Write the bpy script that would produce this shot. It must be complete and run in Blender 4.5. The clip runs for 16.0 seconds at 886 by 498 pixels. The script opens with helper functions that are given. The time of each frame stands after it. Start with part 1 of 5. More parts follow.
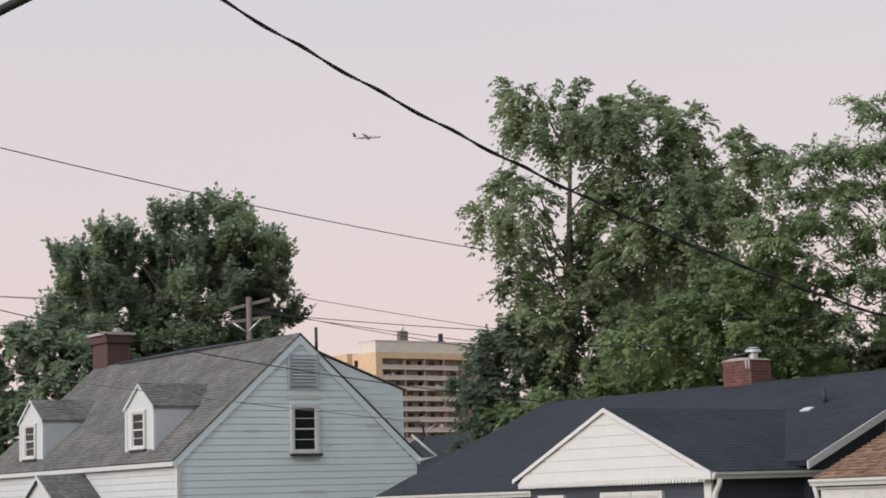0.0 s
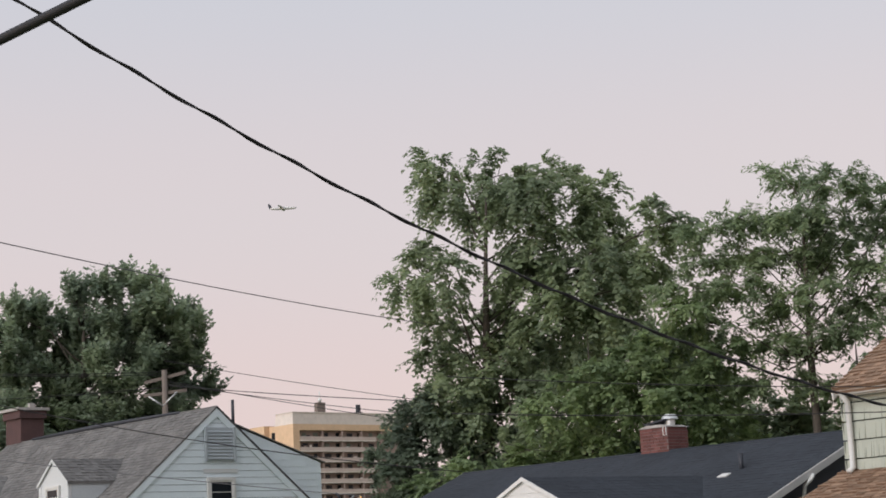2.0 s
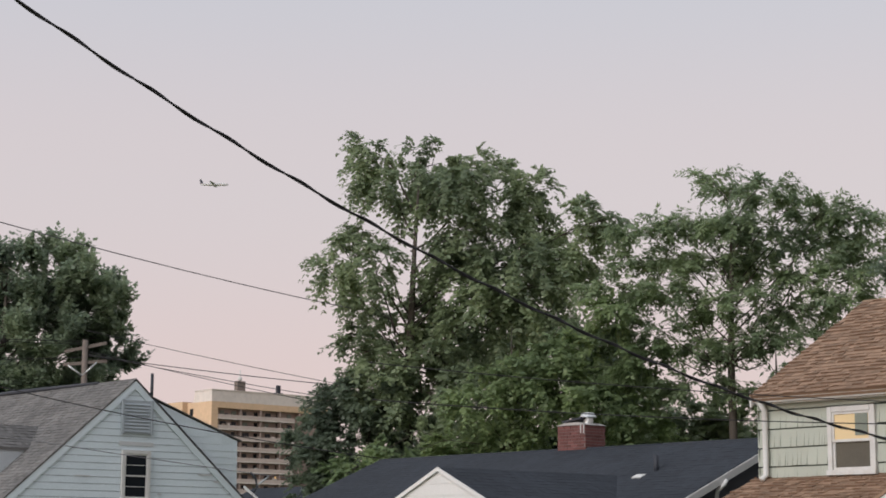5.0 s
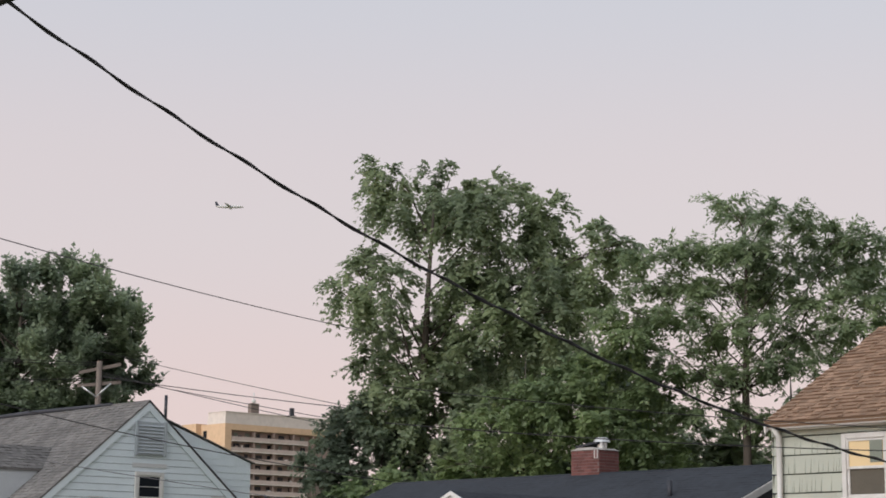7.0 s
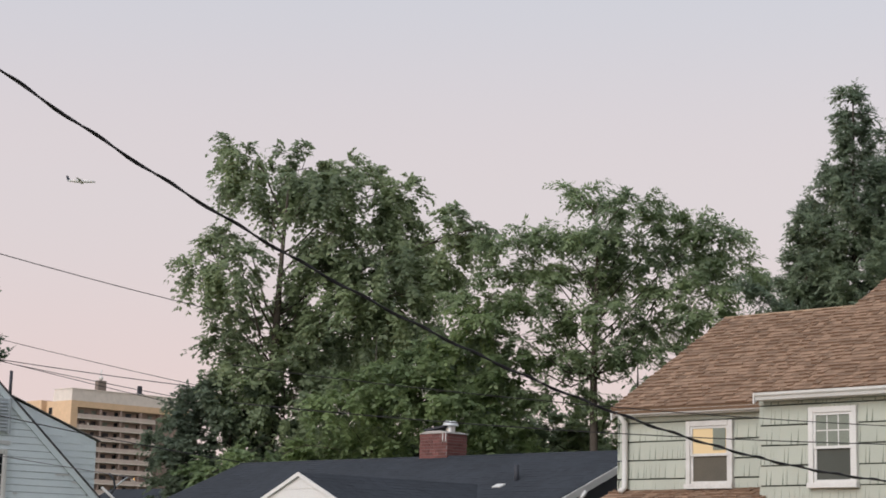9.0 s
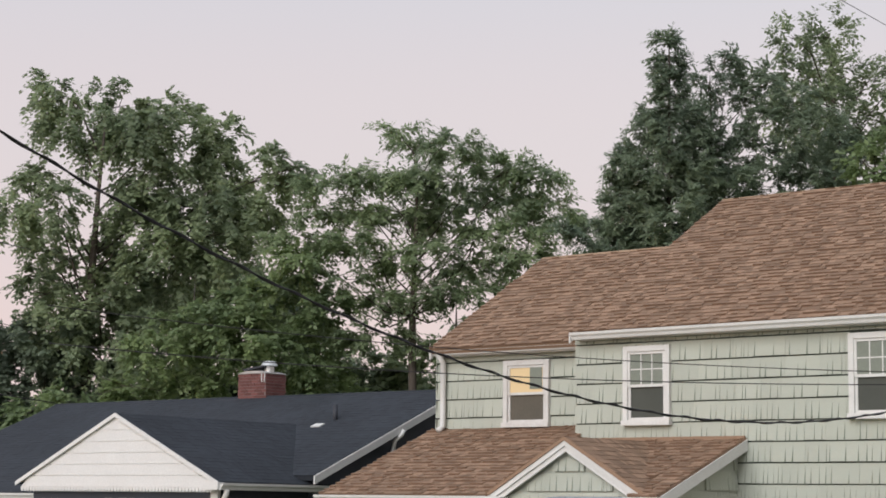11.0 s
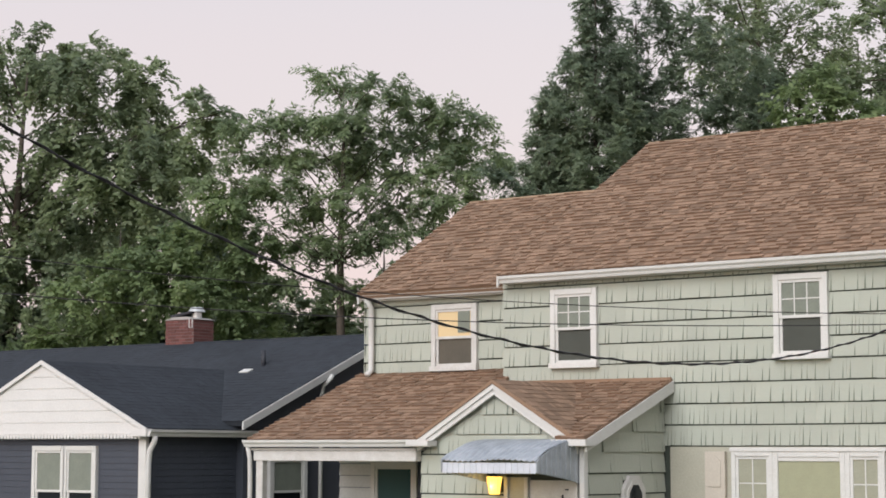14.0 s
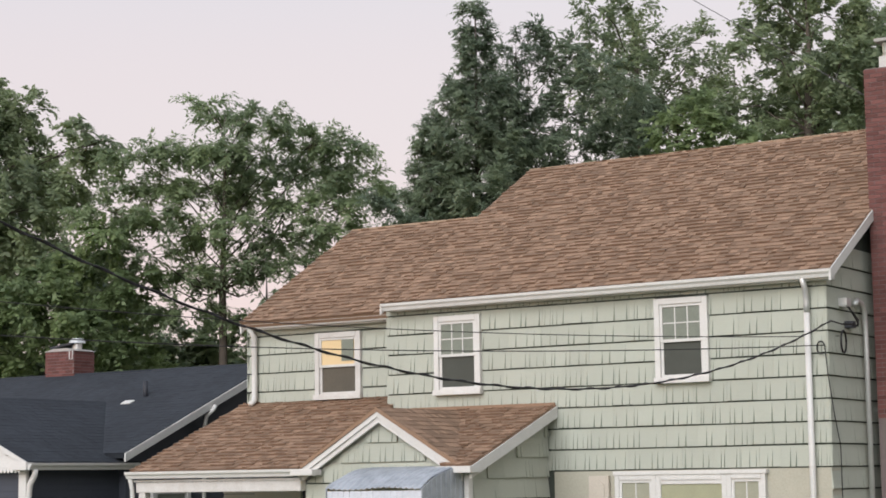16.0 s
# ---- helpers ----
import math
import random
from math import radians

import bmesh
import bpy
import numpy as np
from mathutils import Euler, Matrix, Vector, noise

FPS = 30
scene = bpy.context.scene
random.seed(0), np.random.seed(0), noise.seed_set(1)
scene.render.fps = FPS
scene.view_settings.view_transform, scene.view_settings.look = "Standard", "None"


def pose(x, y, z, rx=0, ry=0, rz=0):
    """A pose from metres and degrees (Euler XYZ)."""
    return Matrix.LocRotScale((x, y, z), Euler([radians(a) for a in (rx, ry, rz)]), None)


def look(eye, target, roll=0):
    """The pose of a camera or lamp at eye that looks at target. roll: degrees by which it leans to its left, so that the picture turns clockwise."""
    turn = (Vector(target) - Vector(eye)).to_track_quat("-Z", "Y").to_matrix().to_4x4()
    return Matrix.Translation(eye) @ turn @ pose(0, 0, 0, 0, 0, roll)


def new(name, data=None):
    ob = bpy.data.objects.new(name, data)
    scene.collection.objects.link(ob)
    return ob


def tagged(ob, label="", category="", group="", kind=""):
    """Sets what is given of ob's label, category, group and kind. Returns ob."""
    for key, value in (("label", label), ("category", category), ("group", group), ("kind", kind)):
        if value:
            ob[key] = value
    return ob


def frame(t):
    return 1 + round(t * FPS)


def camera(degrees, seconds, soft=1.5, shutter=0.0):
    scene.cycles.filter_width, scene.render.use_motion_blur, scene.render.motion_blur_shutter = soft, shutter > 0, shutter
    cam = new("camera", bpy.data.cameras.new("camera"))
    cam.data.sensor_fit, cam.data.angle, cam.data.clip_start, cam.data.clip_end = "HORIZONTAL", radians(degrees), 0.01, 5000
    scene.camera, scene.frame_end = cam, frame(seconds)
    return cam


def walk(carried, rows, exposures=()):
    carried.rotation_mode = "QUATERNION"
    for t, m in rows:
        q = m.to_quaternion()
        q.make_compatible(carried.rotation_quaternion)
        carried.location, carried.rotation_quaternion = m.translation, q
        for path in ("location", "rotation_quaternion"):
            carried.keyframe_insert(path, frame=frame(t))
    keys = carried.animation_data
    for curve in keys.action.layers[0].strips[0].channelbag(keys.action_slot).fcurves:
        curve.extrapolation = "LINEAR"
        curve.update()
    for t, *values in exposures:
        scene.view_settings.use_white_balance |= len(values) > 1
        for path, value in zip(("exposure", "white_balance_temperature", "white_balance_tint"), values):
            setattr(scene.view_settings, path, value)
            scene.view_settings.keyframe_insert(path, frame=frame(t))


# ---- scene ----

# ---- camera: one standing place, the lens pans ----
cam = camera(26.6, 16.0, soft=1.75)
EYE = (0.0, 0.0, 2.6)
TURNS = [
    (0.0, 53.58, 7.72, -1.81), (0.5, 53.02, 8.08, -1.88), (1.0, 52.38, 8.57, -2.13), (1.5, 51.7, 9.11, -2.49),
    (2.0, 50.91, 9.76, -2.81), (2.5, 49.99, 10.42, -2.95), (3.0, 49.07, 10.95, -2.76), (3.5, 48.32, 11.05, -2.16),
    (4.0, 48.06, 10.59, -1.23), (4.5, 48.28, 9.8, -0.35), (4.7, 48.47, 9.45, 0.0), (6.8, 49.47, 9.64, 0.74),
    (7.0, 49.19, 10.06, 0.7), (7.5, 47.77, 10.41, 1.01), (8.0, 47.14, 10.14, 1.26), (8.5, 46.22, 9.96, 1.3),
    (9.0, 44.64, 9.6, 1.34), (9.5, 42.9, 9.16, 1.25), (10.0, 41.23, 8.78, 1.1), (10.2, 40.62, 8.6, 1.05),
    (12.5, 37.91, 6.86, 0.14), (13.0, 37.5, 6.62, 0.06), (13.5, 37.13, 6.39, 0.08), (14.0, 36.79, 6.19, 0.12),
    (14.5, 36.46, 6.03, 0.12), (15.0, 36.07, 5.92, 0.08), (15.5, 35.03, 6.22, -0.3), (16.0, 33.18, 7.01, -0.85),
]
EXPOSURES = [(0.0, -0.06), (1.5, -0.08), (3.5, -0.22), (7.0, -0.12), (9.0, -0.10), (10.2, -0.08), (12.5, 0.03), (16.0, 0.10)]
walk(cam, [(t, pose(*EYE, 90 + pitch, 0, yaw) @ pose(0, 0, 0, 0, 0, roll)) for t, yaw, pitch, roll in TURNS], EXPOSURES)

# ---- dusk sky and low sun ----
world = bpy.data.worlds.new("dusk_sky")
scene.world = world
world.use_nodes = True
wn = world.node_tree
wn.nodes.clear()
sky = wn.nodes.new("ShaderNodeTexSky")
sky.sky_type, sky.sun_disc = "NISHITA", False
sky.sun_elevation, sky.sun_rotation = radians(3), radians(200)
geo = wn.nodes.new("ShaderNodeTexCoord")
sep = wn.nodes.new("ShaderNodeSeparateXYZ")
ramp = wn.nodes.new("ShaderNodeValToRGB")
ramp.color_ramp.interpolation = "EASE"
stops = [(0.0, (0.72, 0.585, 0.605, 1)), (0.08, (0.74, 0.595, 0.62, 1)), (0.2, (0.70, 0.62, 0.65, 1)),
         (0.33, (0.615, 0.615, 0.68, 1)), (1.0, (0.50, 0.56, 0.68, 1))]
while len(ramp.color_ramp.elements) < len(stops):
    ramp.color_ramp.elements.new(0.5)
for el, (at, col) in zip(ramp.color_ramp.elements, stops):
    el.position, el.color = at, col
haze = wn.nodes.new("ShaderNodeBackground")
haze.inputs["Strength"].default_value = 1.01
clear = wn.nodes.new("ShaderNodeBackground")
clear.inputs["Strength"].default_value = 0.05
both = wn.nodes.new("ShaderNodeAddShader")
wout = wn.nodes.new("ShaderNodeOutputWorld")
wn.links.new(geo.outputs["Generated"], sep.inputs[0])
wn.links.new(sep.outputs["Z"], ramp.inputs[0])
wn.links.new(ramp.outputs[0], haze.inputs["Color"])
wn.links.new(sky.outputs[0], clear.inputs["Color"])
wn.links.new(haze.outputs[0], both.inputs[0])
wn.links.new(clear.outputs[0], both.inputs[1])
wn.links.new(both.outputs[0], wout.inputs["Surface"])

sun = new("sun", bpy.data.lights.new("sun", "SUN"))
sun.data.energy, sun.data.angle, sun.data.color = 2.6, radians(50), (0.97, 0.97, 1.0)
sun.matrix_world = look((5, -80, 45), (0, 0, 0))


# ---- materials ----
def mat(name, base, dark=None, rough=0.8, scale=6.0, fine=60.0, bump=0.2, dist=0.004, metal=0.0, island=0.0, random_tone=0.0,
        stretch=(1, 1, 1), spec=0.3, stain=0.5):
    """A surface with tone at two scales and fine relief."""
    m = bpy.data.materials.new(name)
    m.use_nodes = True
    nt = m.node_tree
    b = nt.nodes["Principled BSDF"]
    b.inputs["Roughness"].default_value, b.inputs["Metallic"].default_value = rough, metal
    b.inputs["Specular IOR Level"].default_value = spec
    dark = dark or tuple(c * 0.8 for c in base)
    tc = nt.nodes.new("ShaderNodeTexCoord")
    mp = nt.nodes.new("ShaderNodeMapping")
    mp.inputs["Scale"].default_value = stretch
    nt.links.new(tc.outputs["Object"], mp.inputs[0])
    n1 = nt.nodes.new("ShaderNodeTexNoise")
    n1.inputs["Scale"].default_value, n1.inputs["Detail"].default_value = scale, 5
    n2 = nt.nodes.new("ShaderNodeTexNoise")
    n2.inputs["Scale"].default_value, n2.inputs["Detail"].default_value = fine, 3
    for n in (n1, n2):
        nt.links.new(mp.outputs[0], n.inputs["Vector"])
    r = nt.nodes.new("ShaderNodeMapRange")
    r.inputs[1].default_value, r.inputs[2].default_value, r.inputs[3].default_value, r.inputs[4].default_value = 0.35, 0.68, 1 - stain, 1.0
    nt.links.new(n1.outputs[0], r.inputs[0])
    mix = nt.nodes.new("ShaderNodeMix")
    mix.data_type = "RGBA"
    mix.inputs["A"].default_value, mix.inputs["B"].default_value = (*dark, 1), (*base, 1)
    nt.links.new(r.outputs[0], mix.inputs["Factor"])
    col = mix.outputs["Result"]
    tone = nt.nodes.new("ShaderNodeHueSaturation")
    nt.links.new(col, tone.inputs["Color"])
    add = nt.nodes.new("ShaderNodeMath")
    add.operation = "MULTIPLY_ADD"
    add.inputs[1].default_value, add.inputs[2].default_value = 0.3, 0.85
    nt.links.new(n2.outputs[0], add.inputs[0])
    last = add.outputs[0]
    for amount, node, out in ((island, "ShaderNodeNewGeometry", "Random Per Island"), (random_tone, "ShaderNodeObjectInfo", "Random")):
        if amount:
            src = nt.nodes.new(node)
            ma = nt.nodes.new("ShaderNodeMath")
            ma.operation = "MULTIPLY_ADD"
            ma.inputs[1].default_value, ma.inputs[2].default_value = amount, 1 - amount / 2
            nt.links.new(src.outputs[out], ma.inputs[0])
            mu = nt.nodes.new("ShaderNodeMath")
            mu.operation = "MULTIPLY"
            nt.links.new(last, mu.inputs[0])
            nt.links.new(ma.outputs[0], mu.inputs[1])
            last = mu.outputs[0]
    nt.links.new(last, tone.inputs["Value"])
    nt.links.new(tone.outputs[0], b.inputs["Base Color"])
    if bump:
        bp = nt.nodes.new("ShaderNodeBump")
        bp.inputs["Strength"].default_value, bp.inputs["Distance"].default_value = bump, dist
        nt.links.new(n2.outputs[0], bp.inputs["Height"])
        nt.links.new(bp.outputs[0], b.inputs["Normal"])
    return m


def leaf_mat(name, base, tip, glow=0.3):
    """Foliage: each leaf its own tone, thin enough to pass some light."""
    m = bpy.data.materials.new(name)
    m.use_nodes = True
    nt = m.node_tree
    b = nt.nodes["Principled BSDF"]
    b.inputs["Roughness"].default_value = 0.48
    b.inputs["Specular IOR Level"].default_value = 0.55
    g = nt.nodes.new("ShaderNodeNewGeometry")
    tc = nt.nodes.new("ShaderNodeTexCoord")
    n = nt.nodes.new("ShaderNodeTexNoise")
    n.inputs["Scale"].default_value = 0.5
    nt.links.new(tc.outputs["Object"], n.inputs["Vector"])
    a = nt.nodes.new("ShaderNodeMath")
    a.operation = "MULTIPLY_ADD"
    a.inputs[1].default_value = 0.42
    nt.links.new(g.outputs["Random Per Island"], a.inputs[0])
    sc = nt.nodes.new("ShaderNodeMapRange")
    sc.inputs[1].default_value, sc.inputs[2].default_value, sc.inputs[4].default_value = 0.38, 0.62, 0.68
    nt.links.new(n.outputs[0], sc.inputs[0])
    nt.links.new(sc.outputs[0], a.inputs[2])
    mix = nt.nodes.new("ShaderNodeMix")
    mix.data_type = "RGBA"
    mix.inputs["A"].default_value, mix.inputs["B"].default_value = (*base, 1), (*tip, 1)
    nt.links.new(a.outputs[0], mix.inputs["Factor"])
    nt.links.new(mix.outputs["Result"], b.inputs["Base Color"])
    tr = nt.nodes.new("ShaderNodeBsdfTranslucent")
    nt.links.new(mix.outputs["Result"], tr.inputs["Color"])
    ms = nt.nodes.new("ShaderNodeMixShader")
    ms.inputs[0].default_value = glow
    nt.links.new(b.outputs[0], ms.inputs[1])
    nt.links.new(tr.outputs[0], ms.inputs[2])
    nt.links.new(ms.outputs[0], nt.nodes["Material Output"].inputs["Surface"])
    return m


def glass_mat(name, tint=(0.016, 0.019, 0.023)):
    m = bpy.data.materials.new(name)
    m.use_nodes = True
    b = m.node_tree.nodes["Principled BSDF"]
    b.inputs["Base Color"].default_value = (*tint, 1)
    b.inputs["Roughness"].default_value = 0.06
    b.inputs["Specular IOR Level"].default_value = 0.18
    return m


def glow_mat(name, colour, strength):
    m = bpy.data.materials.new(name)
    m.use_nodes = True
    b = m.node_tree.nodes["Principled BSDF"]
    b.inputs["Base Color"].default_value = (*colour, 1)
    b.inputs["Emission Color"].default_value = (*colour, 1)
    b.inputs["Emission Strength"].default_value = strength
    return m


SAGE = mat("sage_painted_shakes", (0.440, 0.456, 0.383), (0.394, 0.409, 0.345), 0.75, 3, 40, 0.6, 0.006, random_tone=0.10, stretch=(9, 9, 0.5), stain=0.6)
WHITE = mat("white_paint", (0.635, 0.622, 0.59), (0.56, 0.545, 0.51), 0.5, 4, 50, 0.1, 0.002)
WHITE_WORN = mat("worn_white_paint", (0.60, 0.585, 0.555), (0.47, 0.44, 0.40), 0.6, 5, 40, 0.2, 0.002)
SHUTTER = mat("peach_cream_shutter", (0.53, 0.475, 0.40), (0.48, 0.43, 0.36), 0.6, 4, 40, 0.1, 0.002)
CREAM = mat("cream_painted_brick", (0.425, 0.405, 0.325), (0.375, 0.36, 0.29), 0.7, 4, 40, 0.3, 0.004)
BROWN_ROOF = mat("brown_asphalt_shingles", (0.262, 0.170, 0.112), (0.232, 0.148, 0.097), 0.95, 1.2, 90, 0.5, 0.004, island=0.55, stain=0.3)
# Cut asphalt edge, darkened further to paint the shade line between courses.
SHINGLE_EDGE = mat("shingle_cut_edge_painted_shade", (0.185, 0.114, 0.075), (0.16, 0.098, 0.064), 0.95, 3, 60, 0.3, 0.003)
BROWN_RIDGE = mat("tan_ridge_shingles", (0.36, 0.25, 0.165), (0.30, 0.2, 0.13), 0.95, 3, 60, 0.5, 0.004)
BROWN_PIECE = mat("brown_asphalt_shingle", (0.262, 0.170, 0.112), (0.232, 0.148, 0.097), 0.95, 1.2, 90, 0.5, 0.004, random_tone=0.55, stain=0.3)
DARK_ROOF = mat("charcoal_asphalt_shingles", (0.034, 0.039, 0.047), (0.026, 0.030, 0.036), 0.9, 0.7, 80, 0.5, 0.004, island=0.22, stain=0.9)
GREY_ROOF = mat("weathered_grey_shingles", (0.195, 0.186, 0.174), (0.122, 0.116, 0.110), 0.95, 0.9, 60, 0.5, 0.004, island=0.35, stain=0.9)
NAVY = mat("charcoal_blue_siding", (0.060, 0.067, 0.084), (0.049, 0.055, 0.069), 0.6, 2, 40, 0.15, 0.002)
# Darker than the shakes: the shade inside each groove is put into the colour.
SHAKE_GROOVE_SHADE = mat("shake_groove_painted_shade", (0.24, 0.265, 0.215), (0.19, 0.215, 0.17), 0.9, 5, 40, 0.2, 0.003)
# Backing wall darkened to paint the shadow line under each shake course.
SHAKE_GAP_SHADE = mat("shake_gap_painted_shade", (0.06, 0.07, 0.058), (0.045, 0.052, 0.042), 0.9, 5, 40, 0.2, 0.003)
# Wall behind lap boards: the shadow line under each lap is in its colour.
LAP_SHADE = mat("painted_shade_under_laps", (0.26, 0.29, 0.31), (0.2, 0.22, 0.24), 0.9, 5, 40, 0.1, 0.002)
PALE_BLUE = mat("pale_blue_siding", (0.69, 0.755, 0.775), (0.615, 0.68, 0.70), 0.6, 1.2, 30, 0.1, 0.002)
CHEEK = mat("dull_grey_white_siding", (0.50, 0.525, 0.53), (0.43, 0.45, 0.455), 0.65, 1.5, 30, 0.1, 0.002)
CHALK = mat("chalky_white_siding", (0.585, 0.59, 0.58), (0.51, 0.515, 0.50), 0.65, 1.5, 30, 0.1, 0.002)
SCALLOP = mat("cream_white_vinyl", (0.66, 0.64, 0.61), (0.61, 0.59, 0.56), 0.5, 2, 40, 0.1, 0.002)
BRICK = mat("red_brick", (0.165, 0.070, 0.060), (0.115, 0.052, 0.048), 0.9, 8, 90, 0.5, 0.004, random_tone=0.5)
OLD_BRICK = mat("sooty_old_brick", (0.105, 0.060, 0.056), (0.07, 0.045, 0.044), 0.95, 3, 25, 0.4, 0.01)
VENT_GREY = mat("grey_painted_louvres", (0.40, 0.435, 0.455), (0.33, 0.36, 0.38), 0.7, 3, 40, 0.1, 0.002)
MORTAR = mat("grey_mortar", (0.20, 0.16, 0.15), (0.15, 0.125, 0.12), 0.95, 8, 90, 0.3, 0.003)
STONE_CAP = mat("concrete_cap", (0.42, 0.39, 0.36), (0.30, 0.28, 0.26), 0.9, 6, 70, 0.3, 0.003)
STEEL = mat("galvanised_steel", (0.62, 0.62, 0.60), (0.48, 0.48, 0.47), 0.4, 8, 60, 0.1, 0.001, metal=0.6)
DARK_METAL = mat("dark_vent_pipe", (0.04, 0.042, 0.05), None, 0.5, 8, 60, 0.1, 0.001)
AWNING_PALE = mat("pale_awning_valance", (0.60, 0.62, 0.66), (0.50, 0.52, 0.56), 0.5, 6, 60, 0.1, 0.002)
AWNING = mat("aluminium_awning", (0.43, 0.455, 0.485), (0.30, 0.325, 0.35), 0.5, 5, 60, 0.1, 0.002, metal=0.15, stain=0.9)
CABLE = mat("black_cable", (0.025, 0.023, 0.024), None, 0.6, 10, 60, 0.1, 0.001)
CABLE_GREY = mat("weathered_grey_cable", (0.15, 0.145, 0.15), None, 0.7, 10, 60, 0.1, 0.001)
POLE_WOOD = mat("weathered_pole_wood", (0.19, 0.155, 0.13), (0.12, 0.10, 0.085), 0.9, 5, 60, 0.4, 0.004)
CONCRETE_TAN = mat("tan_tower_brick", (0.68, 0.47, 0.30), (0.61, 0.42, 0.27), 0.9, 0.05, 1.0, 0.1, 0.01)
CONCRETE_PALE = mat("pale_concrete", (0.72, 0.63, 0.56), (0.64, 0.56, 0.50), 0.9, 0.08, 1.0, 0.1, 0.01)
CONCRETE_RAIL = mat("balcony_railing", (0.56, 0.46, 0.40), (0.44, 0.36, 0.31), 0.9, 0.6, 3.0, 0.1, 0.01)
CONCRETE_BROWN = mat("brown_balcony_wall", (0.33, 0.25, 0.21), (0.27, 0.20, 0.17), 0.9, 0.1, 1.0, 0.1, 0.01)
BARK = mat("grey_brown_bark", (0.10, 0.08, 0.065), (0.06, 0.05, 0.04), 0.95, 3, 30, 0.6, 0.02)
LAWN = mat("lawn", (0.13, 0.155, 0.075), (0.10, 0.115, 0.06), 0.95, 0.4, 20, 0.4, 0.03)
ASPHALT = mat("asphalt_road", (0.085, 0.085, 0.088), None, 0.9, 0.5, 60, 0.3, 0.005)
PANE = glass_mat("window_glass")
TEAL_GLASS = glass_mat("teal_tinted_glass", (0.045, 0.085, 0.085))
PALE_BLIND = mat("pale_olive_blind", (0.34, 0.335, 0.255), (0.28, 0.28, 0.21), 0.9, 4, 40, 0.1, 0.002)
BLIND_AND_SKY = mat("grey_green_blind_and_reflection", (0.215, 0.232, 0.19), (0.165, 0.18, 0.148), 0.9, 4, 40, 0.1, 0.002)
SCREEN = mat("dark_insect_screen", (0.075, 0.079, 0.066), (0.060, 0.063, 0.053), 0.8, 4, 200, 0.1, 0.001)
WARM_ROOM = mat("warm_dim_room_behind_glass", (0.115, 0.10, 0.075), (0.065, 0.06, 0.05), 0.7, 1.6, 40, 0.0)
LIT_CURTAIN = glow_mat("lamp_lit_curtain", (0.62, 0.47, 0.26), 0.10)
TOWER_GLOW = glow_mat("far_lit_window", (1.0, 0.6, 0.2), 1.0)
LAMP_GLOW = glow_mat("porch_lamp_glow", (1.0, 0.62, 0.12), 1.7)
LEAF_MAPLE = leaf_mat("dark_maple_leaves", (0.215, 0.270, 0.198), (0.369, 0.435, 0.270), 0.6)
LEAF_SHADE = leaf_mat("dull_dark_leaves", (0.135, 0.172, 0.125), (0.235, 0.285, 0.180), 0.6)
LEAF_ELM = leaf_mat("elm_leaves", (0.214, 0.265, 0.168), (0.353, 0.414, 0.223), 0.6)
LEAF_BRIGHT = leaf_mat("fresh_green_leaves", (0.180, 0.242, 0.120), (0.310, 0.388, 0.170), 0.55)
LEAF_LOCUST = leaf_mat("locust_leaves", (0.208, 0.267, 0.161), (0.345, 0.419, 0.222), 0.6)
LEAF_FIR = leaf_mat("spruce_needles", (0.185, 0.237, 0.171), (0.299, 0.358, 0.226), 0.6)


# ---- building helpers ----
def quick(name, verts, faces, material, parent=None, label="", smooth=False):
    me = bpy.data.meshes.new(name)
    me.from_pydata([tuple(v) for v in verts], [], faces)
    me.update()
    if smooth:
        me.polygons.foreach_set("use_smooth", [True] * len(me.polygons))
    me.materials.append(material)
    ob = new(name, me)
    if parent:
        ob.parent = parent
    if label:
        ob["label"] = label
    return ob


def part(name, bm, material, parent=None, label=""):
    me = bpy.data.meshes.new(name)
    bmesh.ops.recalc_face_normals(bm, faces=bm.faces)
    bm.to_mesh(me)
    bm.free()
    me.materials.append(material)
    ob = new(name, me)
    if parent:
        ob.parent = parent
    if label:
        ob["label"] = label
    return ob


def thing(name, label, category, group="", kind="", at=(0, 0, 0)):
    ob = new(name)
    ob.empty_display_size = 0.2
    ob.location = at
    return tagged(ob, label, category, group, kind)


def add_box(bm, x0, x1, y0, y1, z0, z1, bevel=0.0):
    vs = [bm.verts.new((x, y, z)) for x in (x0, x1) for y in (y0, y1) for z in (z0, z1)]
    fs = [bm.faces.new([vs[i] for i in f]) for f in ((0, 1, 3, 2), (4, 6, 7, 5), (0, 4, 5, 1), (2, 3, 7, 6), (0, 2, 6, 4), (1, 5, 7, 3))]
    if bevel:
        es = list({e for f in fs for e in f.edges})
        bmesh.ops.bevel(bm, geom=es, offset=bevel, segments=2, affect="EDGES")


def box(name, x0, x1, y0, y1, z0, z1, material, parent=None, label="", bevel=0.006):
    bm = bmesh.new()
    add_box(bm, min(x0, x1), max(x0, x1), min(y0, y1), max(y0, y1), min(z0, z1), max(z0, z1), bevel)
    return part(name, bm, material, parent, label)


def prism(name, outline, axis, a, b, material, parent=None, label=""):
    """A solid: an outline in the plane across axis ('x': (y, z) pairs; 'y': (x, z); 'z': (x, y)), from a to b."""
    def put(p, q, s):
        return (s, p, q) if axis == "x" else (p, s, q) if axis == "y" else (p, q, s)
    n = len(outline)
    verts = [put(p, q, a) for p, q in outline] + [put(p, q, b) for p, q in outline]
    faces = [tuple(range(n)), tuple(range(2 * n - 1, n - 1, -1))] + [(i, i + n, (i + 1) % n + n, (i + 1) % n) for i in range(n)]
    bm = bmesh.new()
    vs = [bm.verts.new(v) for v in verts]
    for f in faces:
        bm.faces.new([vs[i] for i in f])
    return part(name, bm, material, parent, label)


